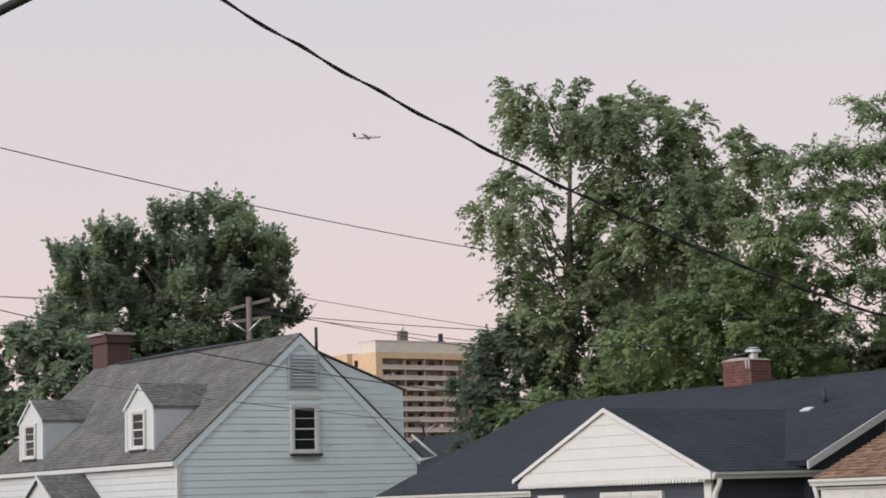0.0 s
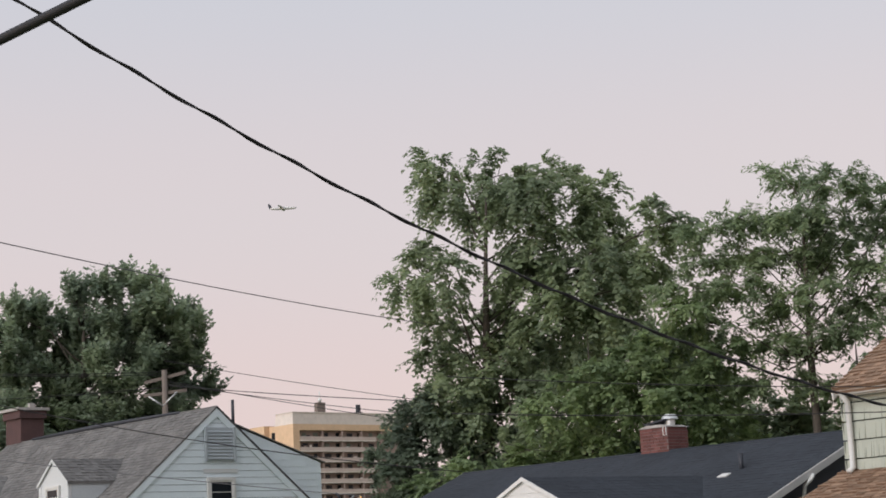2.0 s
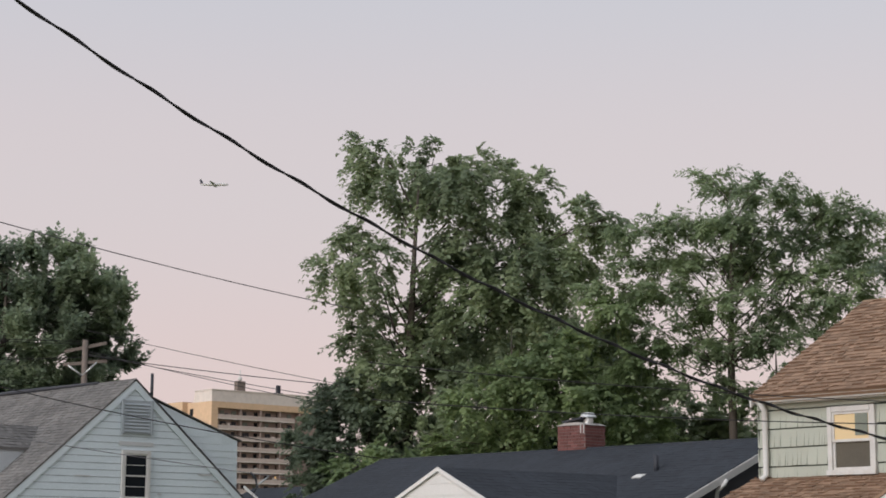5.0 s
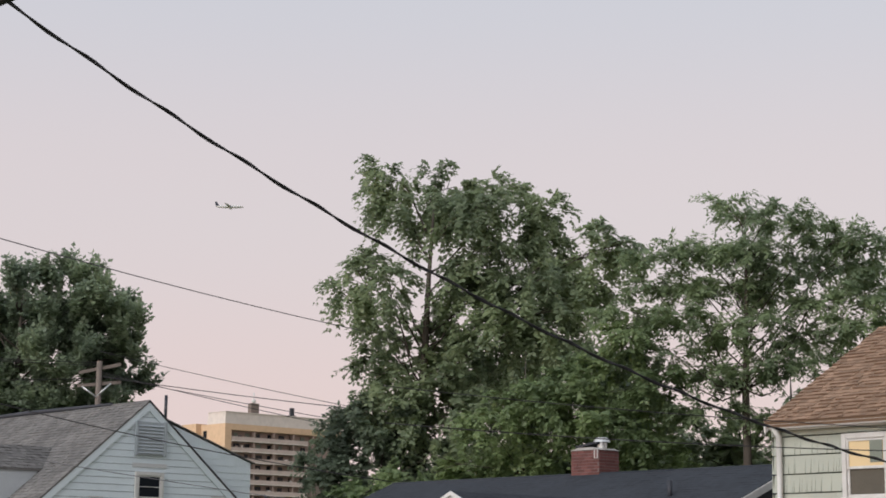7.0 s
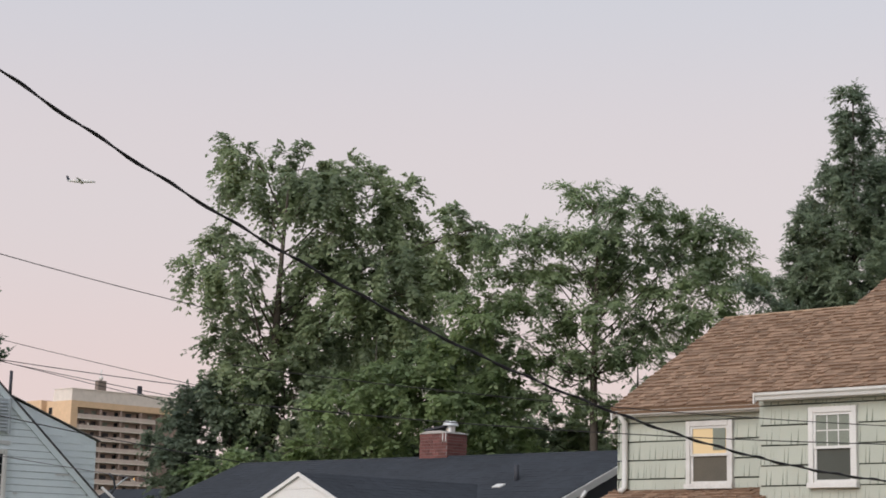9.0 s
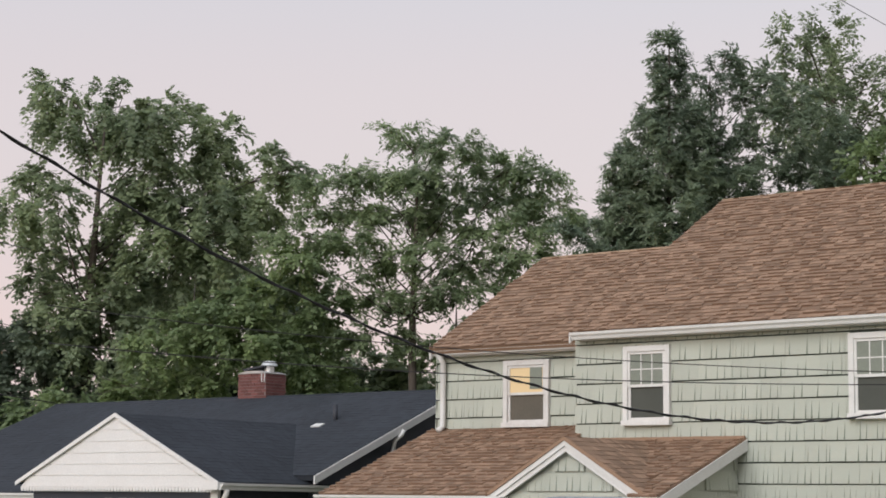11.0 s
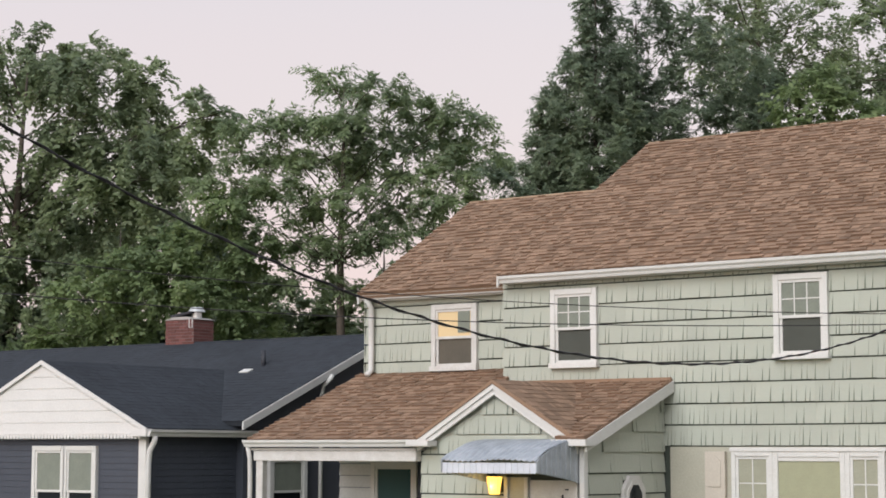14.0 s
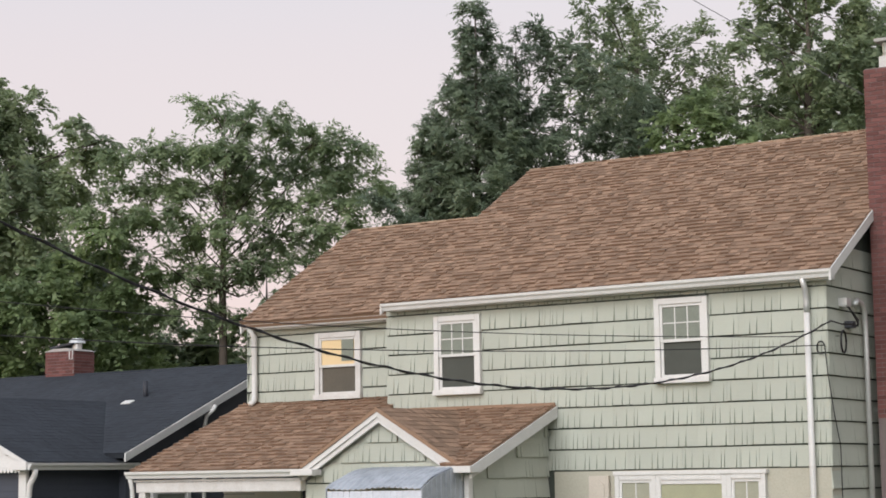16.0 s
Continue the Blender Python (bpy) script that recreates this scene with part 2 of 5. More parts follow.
def slab(name, p0, u, v, lu, lv, thick, material, parent=None, label=""):
    """A flat board: from p0, lu along u and lv along v, thick below its top."""
    u, v = Vector(u).normalized(), Vector(v).normalized()
    n = u.cross(v).normalized()
    p0 = Vector(p0)
    top = [p0, p0 + u * lu, p0 + u * lu + v * lv, p0 + v * lv]
    vs = top + [p - n * thick for p in top]
    bm = bmesh.new()
    b = [bm.verts.new(p) for p in vs]
    for f in ((0, 1, 2, 3), (7, 6, 5, 4), (0, 4, 5, 1), (1, 5, 6, 2), (2, 6, 7, 3), (3, 7, 4, 0)):
        bm.faces.new([b[i] for i in f])
    return part(name, bm, material, parent, label)


def tube(name, points, radius, material, parent=None, label="", sides=8):
    """A round pipe or cable along points; radius one number or one a point."""
    pts = [Vector(p) for p in points]
    radii = radius if isinstance(radius, (list, tuple)) else [radius] * len(pts)
    verts, faces = [], []
    side = None
    for i, p in enumerate(pts):
        d = (pts[min(i + 1, len(pts) - 1)] - pts[max(i - 1, 0)]).normalized()
        if side is None:
            side = d.cross(Vector((0.31, 0.17, 0.93))).normalized()
        side = (side - d * side.dot(d)).normalized()
        up = d.cross(side)
        for k in range(sides):
            a = 2 * math.pi * k / sides
            verts.append(p + (side * math.cos(a) + up * math.sin(a)) * radii[i])
    for i in range(len(pts) - 1):
        for k in range(sides):
            faces.append((i * sides + k, i * sides + (k + 1) % sides, (i + 1) * sides + (k + 1) % sides, (i + 1) * sides + k))
    faces += [tuple(range(sides - 1, -1, -1)), tuple(range((len(pts) - 1) * sides, len(pts) * sides))]
    return quick(name, verts, faces, material, parent, label, smooth=True)


def strip_lap(name, axis, face, out, a0, a1, z0, z1, lap, material, parent, proud=0.018, inside=None, gap=0.07):
    """Lap siding on a wall: one board a course, thick at its foot. inside(a, z) bounds the wall; boards are cut to it."""
    z = z0
    while z < z1 - 0.02:
        zt = min(z + lap, z1)
        lo, hi = a0, a1
        if inside:
            lo, hi = inside(min((z + zt) / 2 + lap * 0.25, z1))
        if hi - lo > 0.08:
            f0, f1, zb = face, face + out * proud, z + lap * gap
            pts = [(lo, f0, zb), (hi, f0, zb), (hi, f1, zb), (lo, f1, zb), (lo, f0, zt), (hi, f0, zt), (hi, f0 + out * 0.003, zt), (lo, f0 + out * 0.003, zt)]
            if axis == "y":
                pts = [(a, f, q) for a, f, q in pts]
            else:
                pts = [(f, a, q) for a, f, q in pts]
            bm = bmesh.new()
            b = [bm.verts.new(p) for p in pts]
            for f in ((0, 1, 2, 3), (7, 6, 5, 4), (3, 2, 6, 7), (0, 4, 5, 1), (0, 3, 7, 4), (1, 5, 6, 2)):
                bm.faces.new([b[i] for i in f])
            part("board", bm, material, parent)
        z += lap


def gutter(name, p0, p1, out, material, parent, label="", size=0.12):
    """A K-style gutter under an eave, from p0 to p1; out: the way away from the wall (unit, level)."""
    p0, p1, out = Vector(p0), Vector(p1), Vector(out)
    prof = [(0, 0), (0, -size), (size * 0.55, -size), (size * 0.7, -size * 0.6), (size * 0.95, -size * 0.35), (size, 0), (size * 0.93, 0), (size * 0.85, -size * 0.2), (size * 0.08, -size * 0.2), (size * 0.08, 0)]
    n = len(prof)
    verts = [p + out * q + Vector((0, 0, h)) for p in (p0, p1) for q, h in prof]
    bm = bmesh.new()
    b = [bm.verts.new(v) for v in verts]
    bm.faces.new(b[:n])
    bm.faces.new(b[:n - 1:-1])
    for i in range(n):
        bm.faces.new((b[i], b[i + n], b[(i + 1) % n + n], b[(i + 1) % n]))
    return part(name, bm, material, parent, label)


def lay_shingles(parent, p0, u, v, lu, lv, material, inside=None, expo=0.14, tab=(0.07, 0.19), thick=0.026, singly=0, seed=1):
    """Shingle courses up a roof plane from its eave p0: butts thick, heads thin. The first `singly` pieces are parts of their own."""
    rnd = random.Random(seed)
    u, v, p0 = Vector(u).normalized(), Vector(v).normalized(), Vector(p0)
    n = u.cross(v).normalized()
    if n.z < 0:
        n = -n
    unit = bpy.data.meshes.new("shingle")
    cs = [(0, 0, 0), (1, 0, 0), (1, 0, 1), (0, 0, 1), (0, 1, 0), (1, 1, 0), (1, 1, 0.15), (0, 1, 0.15)]
    fs = [(0, 1, 2, 3), (7, 6, 5, 4), (3, 2, 6, 7), (0, 4, 5, 1), (0, 3, 7, 4), (1, 5, 6, 2)]
    unit.from_pydata(cs, [], fs)
    unit.update()
    unit.materials.append(BROWN_PIECE)
    unit.materials.append(SHINGLE_EDGE)
    unit.polygons.foreach_set("material_index", [1, 0, 0, 0, 0, 0])
    frame3 = Matrix((u, v, n)).transposed()
    verts, faces, made = [], [], 0
    rows = int(math.ceil(lv / expo))
    for j in range(rows):
        s, vv = -rnd.uniform(0, tab[1]), j * expo
        h = min(expo * 1.08, lv - vv)
        while s < lu:
            w = rnd.uniform(*tab)
            a, b = max(s, 0), min(s + w, lu)
            s += w
            if b - a < 0.03:
                continue
            if inside:
                lo, hi = inside(vv + h / 2)
                a, b = max(a, lo), min(b, hi)
                if b - a < 0.03:
                    continue
            th = thick * (0.16 if material is DARK_ROOF else 0.7 if material is GREY_ROOF else 1.0) * rnd.choice((0.5, 0.7, 1.2, 1.4))
            o = p0 + u * a + v * vv + n * 0.002
            if made < singly:
                ob = new("shingle", unit)
                ob.parent = parent
                ob.matrix_basis = Matrix.Translation(o) @ frame3.to_4x4() @ Matrix.Diagonal((b - a - 0.003, h, th, 1))
                made += 1
                continue
            i0 = len(verts)
            for cx, cy, cz in cs:
                verts.append(o + u * (cx * (b - a - 0.003)) + v * (cy * h) + n * (cz * th))
            faces += [tuple(i + i0 for i in f) for f in fs]
    if verts:
        field = tagged(quick("shingle_field", verts, faces, material, parent), kind="stuff")
        if material is BROWN_ROOF:
            field.data.materials.append(SHINGLE_EDGE)
            field.data.polygons.foreach_set("material_index", [1, 0, 0, 0, 0, 0] * (len(faces) // 6))


def shake_mesh(grooves, material, groove_material, rnd):
    """A tapered shake, one unit wide and high; wedge-shaped grooves rise from its butt and die out part of the way up."""
    verts, faces, mats = [], [], []

    def put(x, d, z):
        verts.append((x, -d, z))
        return len(verts) - 1

    def skin(z):
        return 1 - 0.85 * z
    left_foot, left = put(0, 1, 0), [put(0, skin(1), 1)]
    first, foot = left_foot, [left_foot]
    head = [left[0]]
    for g in range(grooves):
        c = (g + 0.5 + rnd.uniform(-0.36, 0.36)) / grooves
        w, top = rnd.uniform(0.015, 0.028), min(0.98, rnd.uniform(0.7, 1.2))
        p0, pd, p1 = put(c - w, 1, 0), put(c, rnd.uniform(0.45, 0.7), 0), put(c + w, 1, 0)
        apex, roof = put(c + rnd.uniform(-0.01, 0.01), skin(top), top), put(c, skin(1), 1)
        faces.append((left_foot, p0, apex, roof, *reversed(left)))
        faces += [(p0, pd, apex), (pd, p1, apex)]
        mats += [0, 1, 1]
        left_foot, left = p1, [apex, roof]
        foot += [p0, pd, p1]
        head.append(roof)
    r0, r1 = put(1, 1, 0), put(1, skin(1), 1)
    faces.append((left_foot, r0, r1, *reversed(left)))
    mats.append(0)
    foot.append(r0)
    head.append(r1)
    b0, b1, t0, t1 = put(0, 0, 0), put(1, 0, 0), put(0, 0, 1), put(1, 0, 1)
    faces += [(*reversed(foot), b0, b1), (*head, t1, t0), (b0, t0, t1, b1), (first, head[0], t0, b0), (r0, b1, t1, r1)]
    mats += [0] * 5
    me = bpy.data.meshes.new("shake")
    me.from_pydata(verts, [], faces)
    me.update()
    me.materials.append(material)
    me.materials.append(groove_material)
    me.polygons.foreach_set("material_index", mats)
    return me


def lay_shakes(parent, axis, face, out, a0, a1, z0, courses, lap, material, holes=(), inside=None, width=(0.30, 0.62), seed=3, top=99, grooves=(2, 3, 3, 4)):
    """Wall shakes one by one: tapered, thick at the butt, grooved, over a recess with its shade painted in; holes: (a0,
    a1, z0, z1) of windows.
    """
    rnd = random.Random(seed)
    units = [shake_mesh(g, material, SHAKE_GROOVE_SHADE, rnd) for g in grooves for _ in range(3)]
    for j in range(courses):
        z = z0 + j * lap
        h = min(lap * 0.93, top - z)
        if h < 0.03:
            continue
        lo, hi = (a0, a1) if not inside else inside(z + h * 0.5)
        zl = z + lap * 0.07
        spans = [(lo, hi, zl, h)]
        for h0, h1, b0, b1 in holes:
            if b0 < zl + h and b1 > zl:
                spans = [q for s in spans for q in ((s[0], min(s[1], h0), s[2], s[3]), (max(s[0], h1), s[1], s[2], s[3])) if q[1] - q[0] > 0.02]
                if b0 - zl > 0.03:
                    spans.append((h0, h1, zl, b0 - zl))
                if zl + h - b1 > 0.03:
                    spans.append((h0, h1, b1, zl + h - b1))
        for s0, s1, zs, hs in spans:
            a = s0
            while a < s1 - 0.01:
                w = rnd.uniform(*width)
                b = min(a + w, s1)
                if s1 - b < 0.07:
                    b = s1
                ob = new("shake", rnd.choice(units))
                ob.parent = parent
                dep = 0.030 * rnd.uniform(0.85, 1.2)
                drop = rnd.uniform(-0.004, 0.004)
                size = Matrix.Diagonal((b - a - rnd.uniform(0.001, 0.004), dep, hs + drop, 1))
                turn = Matrix.Identity(4) if axis == "y" else Matrix.Rotation(radians(90), 4, "Z")
                at = (a, face, zs - drop) if axis == "y" else (face, a, zs - drop)
                ob.matrix_basis = Matrix.Translation(at) @ turn @ size
                a = b


def lay_bricks(parent, axis, face, a0, a1, z0, z1, material, seed=5, proud=0.008, outw=-1):
    rnd = random.Random(seed)
    bl, bh, j = 0.203, 0.0677, 0.010
    cs = [(x, y, z) for x in (0, 1) for y in (0, 1) for z in (0, 1)]
    fs = [(0, 1, 3, 2), (4, 6, 7, 5), (0, 4, 5, 1), (2, 3, 7, 6), (0, 2, 6, 4), (1, 5, 7, 3)]
    unit = bpy.data.meshes.new("brick")
    unit.from_pydata(cs, [], fs)
    unit.update()
    unit.materials.append(material)
    row, z = 0, z0
    while z < z1 - 0.03:
        a = a0 - (0.1 if row % 2 else 0)
        while a < a1 - 0.02:
            b0, b1 = max(a, a0), min(a + bl - j, a1)
            if b1 - b0 > 0.03:
                ob = new("brick", unit)
                ob.parent = parent
                d = proud * rnd.uniform(0.6, 1.4)
                lo, hi = sorted((face, face + outw * d))
                if axis == "y":
                    ob.matrix_basis = Matrix.Translation((b0, lo, z)) @ Matrix.Diagonal((b1 - b0, hi - lo, min(bh - j, z1 - z), 1))
                else:
                    ob.matrix_basis = Matrix.Translation((lo, b0, z)) @ Matrix.Diagonal((hi - lo, b1 - b0, min(bh - j, z1 - z), 1))
            a += bl
        z += bh
        row += 1


def sash_window(parent, axis, face, out, a0, a1, z0, z1, trim=0.088, grid=(3, 2), upper=None, lower=None, sill=True, name="window", white=None, muntin_low=False):
    """A double-hung window in its casing: casing boards, two sashes, panes, muntin bars and sill. face: the wall's face; out: +1 or -1 away from it."""
    white = white or WHITE
    face = face + out * 0.03
    win = new(name)
    win.parent = parent

    def bx(nm, p0, p1, f0, f1, q0, q1, material, par=win, bevel=0.004):
        lo, hi = sorted((face + out * f0, face + out * f1))
        if axis == "y":
            return box(nm, p0, p1, lo, hi, q0, q1, material, par, bevel=bevel)
        return box(nm, lo, hi, p0, p1, q0, q1, material, par, bevel=bevel)
    bx("casing", a0, a0 + trim, -0.03, 0.05, z0, z1, white)
    bx("casing", a1 - trim, a1, -0.03, 0.05, z0, z1, white)
    bx("head_casing", a0 + trim, a1 - trim, -0.03, 0.054, z1 - trim, z1, white)
    if sill:
        bx("sill", a0 - 0.015, a1 + 0.015, -0.03, 0.085, z0 - 0.01, z0 + trim * 0.85, white)
    b0, b1, c0, c1 = a0 + trim, a1 - trim, z0 + trim * 0.85, z1 - trim
    mid = (c0 + c1) / 2
    for nm, q0, q1, dep, fill in (("upper_sash", mid - 0.02, c1, 0.02, upper), ("lower_sash", c0, mid + 0.02, 0.0, lower)):
        rail = 0.042
        bm = bmesh.new()
        lo, hi = sorted((face + out * (dep - 0.02), face + out * (dep + 0.012)))
        for r0, r1, s0, s1 in ((b0, b0 + rail, q0, q1), (b1 - rail, b1, q0, q1), (b0 + rail, b1 - rail, q0, q0 + rail), (b0 + rail, b1 - rail, q1 - rail, q1)):
            if axis == "y":
                add_box(bm, r0, r1, lo, hi, s0, s1)
            else:
                add_box(bm, lo, hi, r0, r1, s0, s1)
        s = part(nm, bm, white, win)
        bx("pane", b0 + rail, b1 - rail, dep - 0.012, dep - 0.006, q0 + rail, q1 - rail, fill or PANE, s, bevel=0)
        if (nm == "upper_sash" or muntin_low) and grid:
            cols, rows_ = grid
            for i in range(1, cols):
                m = b0 + rail + (b1 - b0 - 2 * rail) * i / cols
                bx("muntin", m - 0.009, m + 0.009, dep - 0.006, dep + 0.004, q0 + rail, q1 - rail, white, s, bevel=0)
            for i in range(1, rows_):
                m = q0 + rail + (q1 - q0 - 2 * rail) * i / rows_
                bx("muntin", b0 + rail, b1 - rail, dep - 0.006, dep + 0.003, m - 0.009, m + 0.009, white, s, bevel=0)
    return win


# ---- ground and street ----
bm = bmesh.new()
bmesh.ops.create_grid(bm, x_segments=60, y_segments=60, size=3000)
tagged(part("ground", bm, LAWN), "mown green lawns running to the horizon", "ground", kind="structure")
tagged(box("road", -900, 900, 8, 15, -0.15, 0.02, ASPHALT, bevel=0.0), "dark asphalt street between the rows of houses", "road", kind="structure")
for y in (7.8, 15.0):
    tagged(box("kerb", -900, 900, y, y + 0.2, -0.1, 0.14, STONE_CAP, bevel=0.02), "worn concrete kerb along the street", "kerb", kind="structure")
tagged(box("pavement", -900, 900, 17.0, 18.4, -0.1, 0.05, STONE_CAP, bevel=0.01), "pale concrete pavement beside the street", "pavement", kind="structure")

# ---- sage green house ----
COURSE = 0.319
green = thing("house", "two-storey sage green shake house with a brown shingle roof", "house", at=(0, 0, 0))
GX0, GX1, GXS, GY = -20.65, -9.95, -17.5, 25.085
prism("wall", [(GY, 0), (GY, 5.40), (29.65, 8.05), (34.2, 5.40), (34.2, 0)], "x", GXS, GX1, SHAKE_GAP_SHADE, green)
prism("wall", [(25.43, 0), (25.43, 5.30), (28.4, 7.08), (31.4, 5.30), (31.4, 0)], "x", GX0 + 0.07, GXS, SHAKE_GAP_SHADE, green)


def roof_pair(parent, x0, x1, eave, ridge, thick, material, singly=0, seed=1, expo=0.14):
    """Two roof slopes of an X-long gable: eave and ridge are (y, z)."""
    (ey, ez), (ry, rz) = eave, ridge
    run = math.hypot(ry - ey, rz - ez)
    f = slab("roof", (x0, ey, ez), (1, 0, 0), (0, ry - ey, rz - ez), x1 - x0, run, thick, material, parent)
    slab("roof", (x1, 2 * ry - ey, ez), (-1, 0, 0), (0, ey - ry, rz - ez), x1 - x0, run, thick, material, parent)
    lay_shingles(f, (x0, ey - 0.01, ez), (1, 0, 0), (0, ry - ey, rz - ez), x1 - x0, run, material, singly=singly, seed=seed, expo=expo)
    tube("ridge_cap", [(x0, ry, rz - 0.015), (x1, ry, rz - 0.015)], 0.045, BROWN_RIDGE if material is BROWN_ROOF else material, f, sides=6)
    return f


def rake_boards(parent, x, eave, ridge, material, drop=0.17, wide=0.03, side=1):
    """White boards up the edge of a gable roof, in the plane x."""
    (ey, ez), (ry, rz) = eave, ridge
    for s in (1, -1):
        p, q = (ey, ez), (ry, rz)
        if s < 0:
            p, q = (2 * ry - ey, ez), (ry, rz)
        prism("rake_board", [(p[0], p[1] - 0.01), (q[0], q[1] - 0.01), (q[0], q[1] - drop), (p[0], p[1] - drop)], "x", x, x + side * wide, material, parent)


roof_pair(green, -17.44, -9.76, (24.80, 5.45), (29.67, 8.27), 0.10, BROWN_ROOF, singly=300, seed=11)
roof_pair(green, -20.62, -17.40, (25.10, 5.33), (28.42, 7.28), 0.10, BROWN_ROOF, seed=12)
rake_boards(green, -9.77, (24.80, 5.46), (29.65, 8.26), WHITE)
rake_boards(green, -17.43, (24.80, 5.44), (29.65, 8.26), WHITE, side=-1)
rake_boards(green, -20.60, (25.10, 5.32), (28.42, 7.27), WHITE, side=-1)
gutter("gutter", (-17.45, 24.90, 5.44), (-9.76, 24.90, 5.46), (0, -1, 0), WHITE, green, size=0.115)
gutter("gutter", (-20.68, 25.22, 5.33), (-17.45, 25.22, 5.33), (0, -1, 0), WHITE, green, size=0.105)
box("fascia", -17.43, -9.78, 24.905, 25.06, 5.32, 5.42, WHITE, green)
box("fascia", -20.62, -17.43, 25.225, 25.40, 5.20, 5.29, WHITE, green)
box("frieze_board", -20.62, -17.52, 25.385, 25.43, 5.12, 5.20, SAGE, green)

win_holes = [(-16.56, -15.69, 3.94, 5.19), (-12.62, -11.75, 3.97, 5.22)]
shakes = new("shake_wall")
shakes.parent = green
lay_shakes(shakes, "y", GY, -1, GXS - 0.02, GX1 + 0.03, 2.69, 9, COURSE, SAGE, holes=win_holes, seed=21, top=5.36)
shakes_l = new("shake_wall")
shakes_l.parent = green
lay_shakes(shakes_l, "y", 25.43, -1, GX0 - 0.03, GXS - 0.02, 2.69 + 2.52 * COURSE, 7, COURSE, SAGE, holes=[(-19.21, -18.26, 3.97, 5.09)], seed=22, top=5.14)
shakes_r = new("shake_wall")
shakes_r.parent = green
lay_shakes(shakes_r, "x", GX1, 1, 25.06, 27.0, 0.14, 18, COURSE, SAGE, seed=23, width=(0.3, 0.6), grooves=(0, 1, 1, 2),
           inside=lambda z: (25.06 if z < 5.35 else 25.06 + max(0.0, z - 5.46) / 0.577, 29.6 if z > 5.3 else 33.5))
shakes_e = new("shake_wall")
shakes_e.parent = green
lay_shakes(shakes_e, "x", GX0 - 0.03, 1, 25.40, 25.9, 2.69 + 2.52 * COURSE, 6, COURSE, SAGE, seed=24)
for o in shakes_e.children:
    o.matrix_basis = o.matrix_basis @ Matrix.Translation((0, 1, 0))

sash_window(green, "y", GY, -1, -16.56, -15.69, 3.94, 5.19, upper=BLIND_AND_SKY, lower=SCREEN)
sash_window(green, "y", GY, -1, -12.62, -11.75, 3.97, 5.22, upper=BLIND_AND_SKY, lower=SCREEN)
w1 = sash_window(green, "y", 25.43, -1, -19.21, -18.26, 3.97, 5.09, upper=LIT_CURTAIN, lower=WARM_ROOM, grid=None, white=WHITE_WORN)
# the lit curtain covers part of the upper sash
box("blind", -18.66, -18.41, 25.372, 25.378, 4.60, 4.96, BLIND_AND_SKY, w1, bevel=0)

# ground floor in cream brick, with the wide front window
box("cream_wall", -14.42, GX1 + 0.01, 25.07, 25.4, 0.0, 2.69, CREAM, green)
for x0, x1, low in ((-13.34, -12.66, True), (-11.52, -10.92, True)):
    sash_window(green, "y", 25.07, -1, x0, x1, 0.95, 2.62, trim=0.07, grid=(2, 2), upper=PALE_BLIND, lower=SCREEN)
pw = new("window")
pw.parent = green
box("casing", -12.66, -12.58, 24.99, 25.08, 0.95, 2.62, WHITE, pw)
box("casing", -11.60, -11.52, 24.99, 25.08, 0.95, 2.62, WHITE, pw)
box("head_casing", -12.58, -11.60, 24.985, 25.08, 2.54, 2.62, WHITE, pw)
box("sash_frame", -12.58, -11.60, 25.0, 25.08, 2.48, 2.54, WHITE, pw)
box("pane", -12.58, -11.60, 25.02, 25.03, 1.0, 2.48, mat("pale_yellow_shade", (0.345, 0.345, 0.225), (0.30, 0.30, 0.20), 0.8), pw, bevel=0)
box("head_trim", -13.36, -10.89, 24.97, 25.08, 2.62, 2.68, WHITE, green)
sh = box("shutter", -13.79, -13.45, 25.0, 25.07, 0.95, 2.62, SHUTTER, green)
prism("arch_panel", [(-13.72, 2.1), (-13.52, 2.1), (-13.52, 2.47), (-13.57, 2.53), (-13.62, 2.55), (-13.67, 2.53), (-13.72, 2.47)], "y", 24.985, 25.012, SHUTTER, sh)
box("panel", -13.72, -13.52, 24.985, 25.012, 1.1, 1.75, SHUTTER, sh)

# downspouts, conduit and mast fittings at the street corner
tube("downspout", [(-10.2, 24.86, 5.36), (-10.2, 24.98, 5.2), (-10.2, 25.0, 5.0), (-10.2, 25.0, 4.86)], 0.042, STEEL, green, "bare grey upper downspout")
tube("downspout", [(-10.2, 25.0, 4.87), (-10.2, 25.0, 2.6), (-10.2, 25.0, 0.1)], 0.045, WHITE, green)
tube("downspout", [(-20.5, 25.20, 5.24), (-20.5, 25.33, 5.1), (-20.5, 25.34, 4.4), (-20.5, 25.34, 4.0), (-20.5, 25.22, 3.93)], 0.052, WHITE, green)
tube("conduit", [(-9.86, 25.98, 5.03), (-9.86, 26.1, 5.10), (-9.86, 26.28, 5.07), (-9.86, 26.38, 4.92), (-9.86, 26.39, 4.6), (-9.86, 26.39, 0.2)], 0.04, STEEL, green, "grey service conduit with a curved top")
box("anchor_plate", -9.94, -9.80, 25.72, 25.86, 4.68, 4.78, DARK_METAL, green)
box("weather_head", -9.93, -9.80, 25.52, 25.70, 4.98, 5.10, STEEL, green)
for k in range(3):
    tube("service_loop", [(-9.84, 25.62 + 0.03 * k, 4.99), (-9.80, 25.8 + 0.02 * k, 4.88 - 0.03 * k), (-9.80, 25.95, 4.80 - 0.03 * k), (-9.82, 25.98 - 0.04 * k, 4.72), (-9.84, 25.80, 4.71)], 0.012, CABLE, green, sides=6)
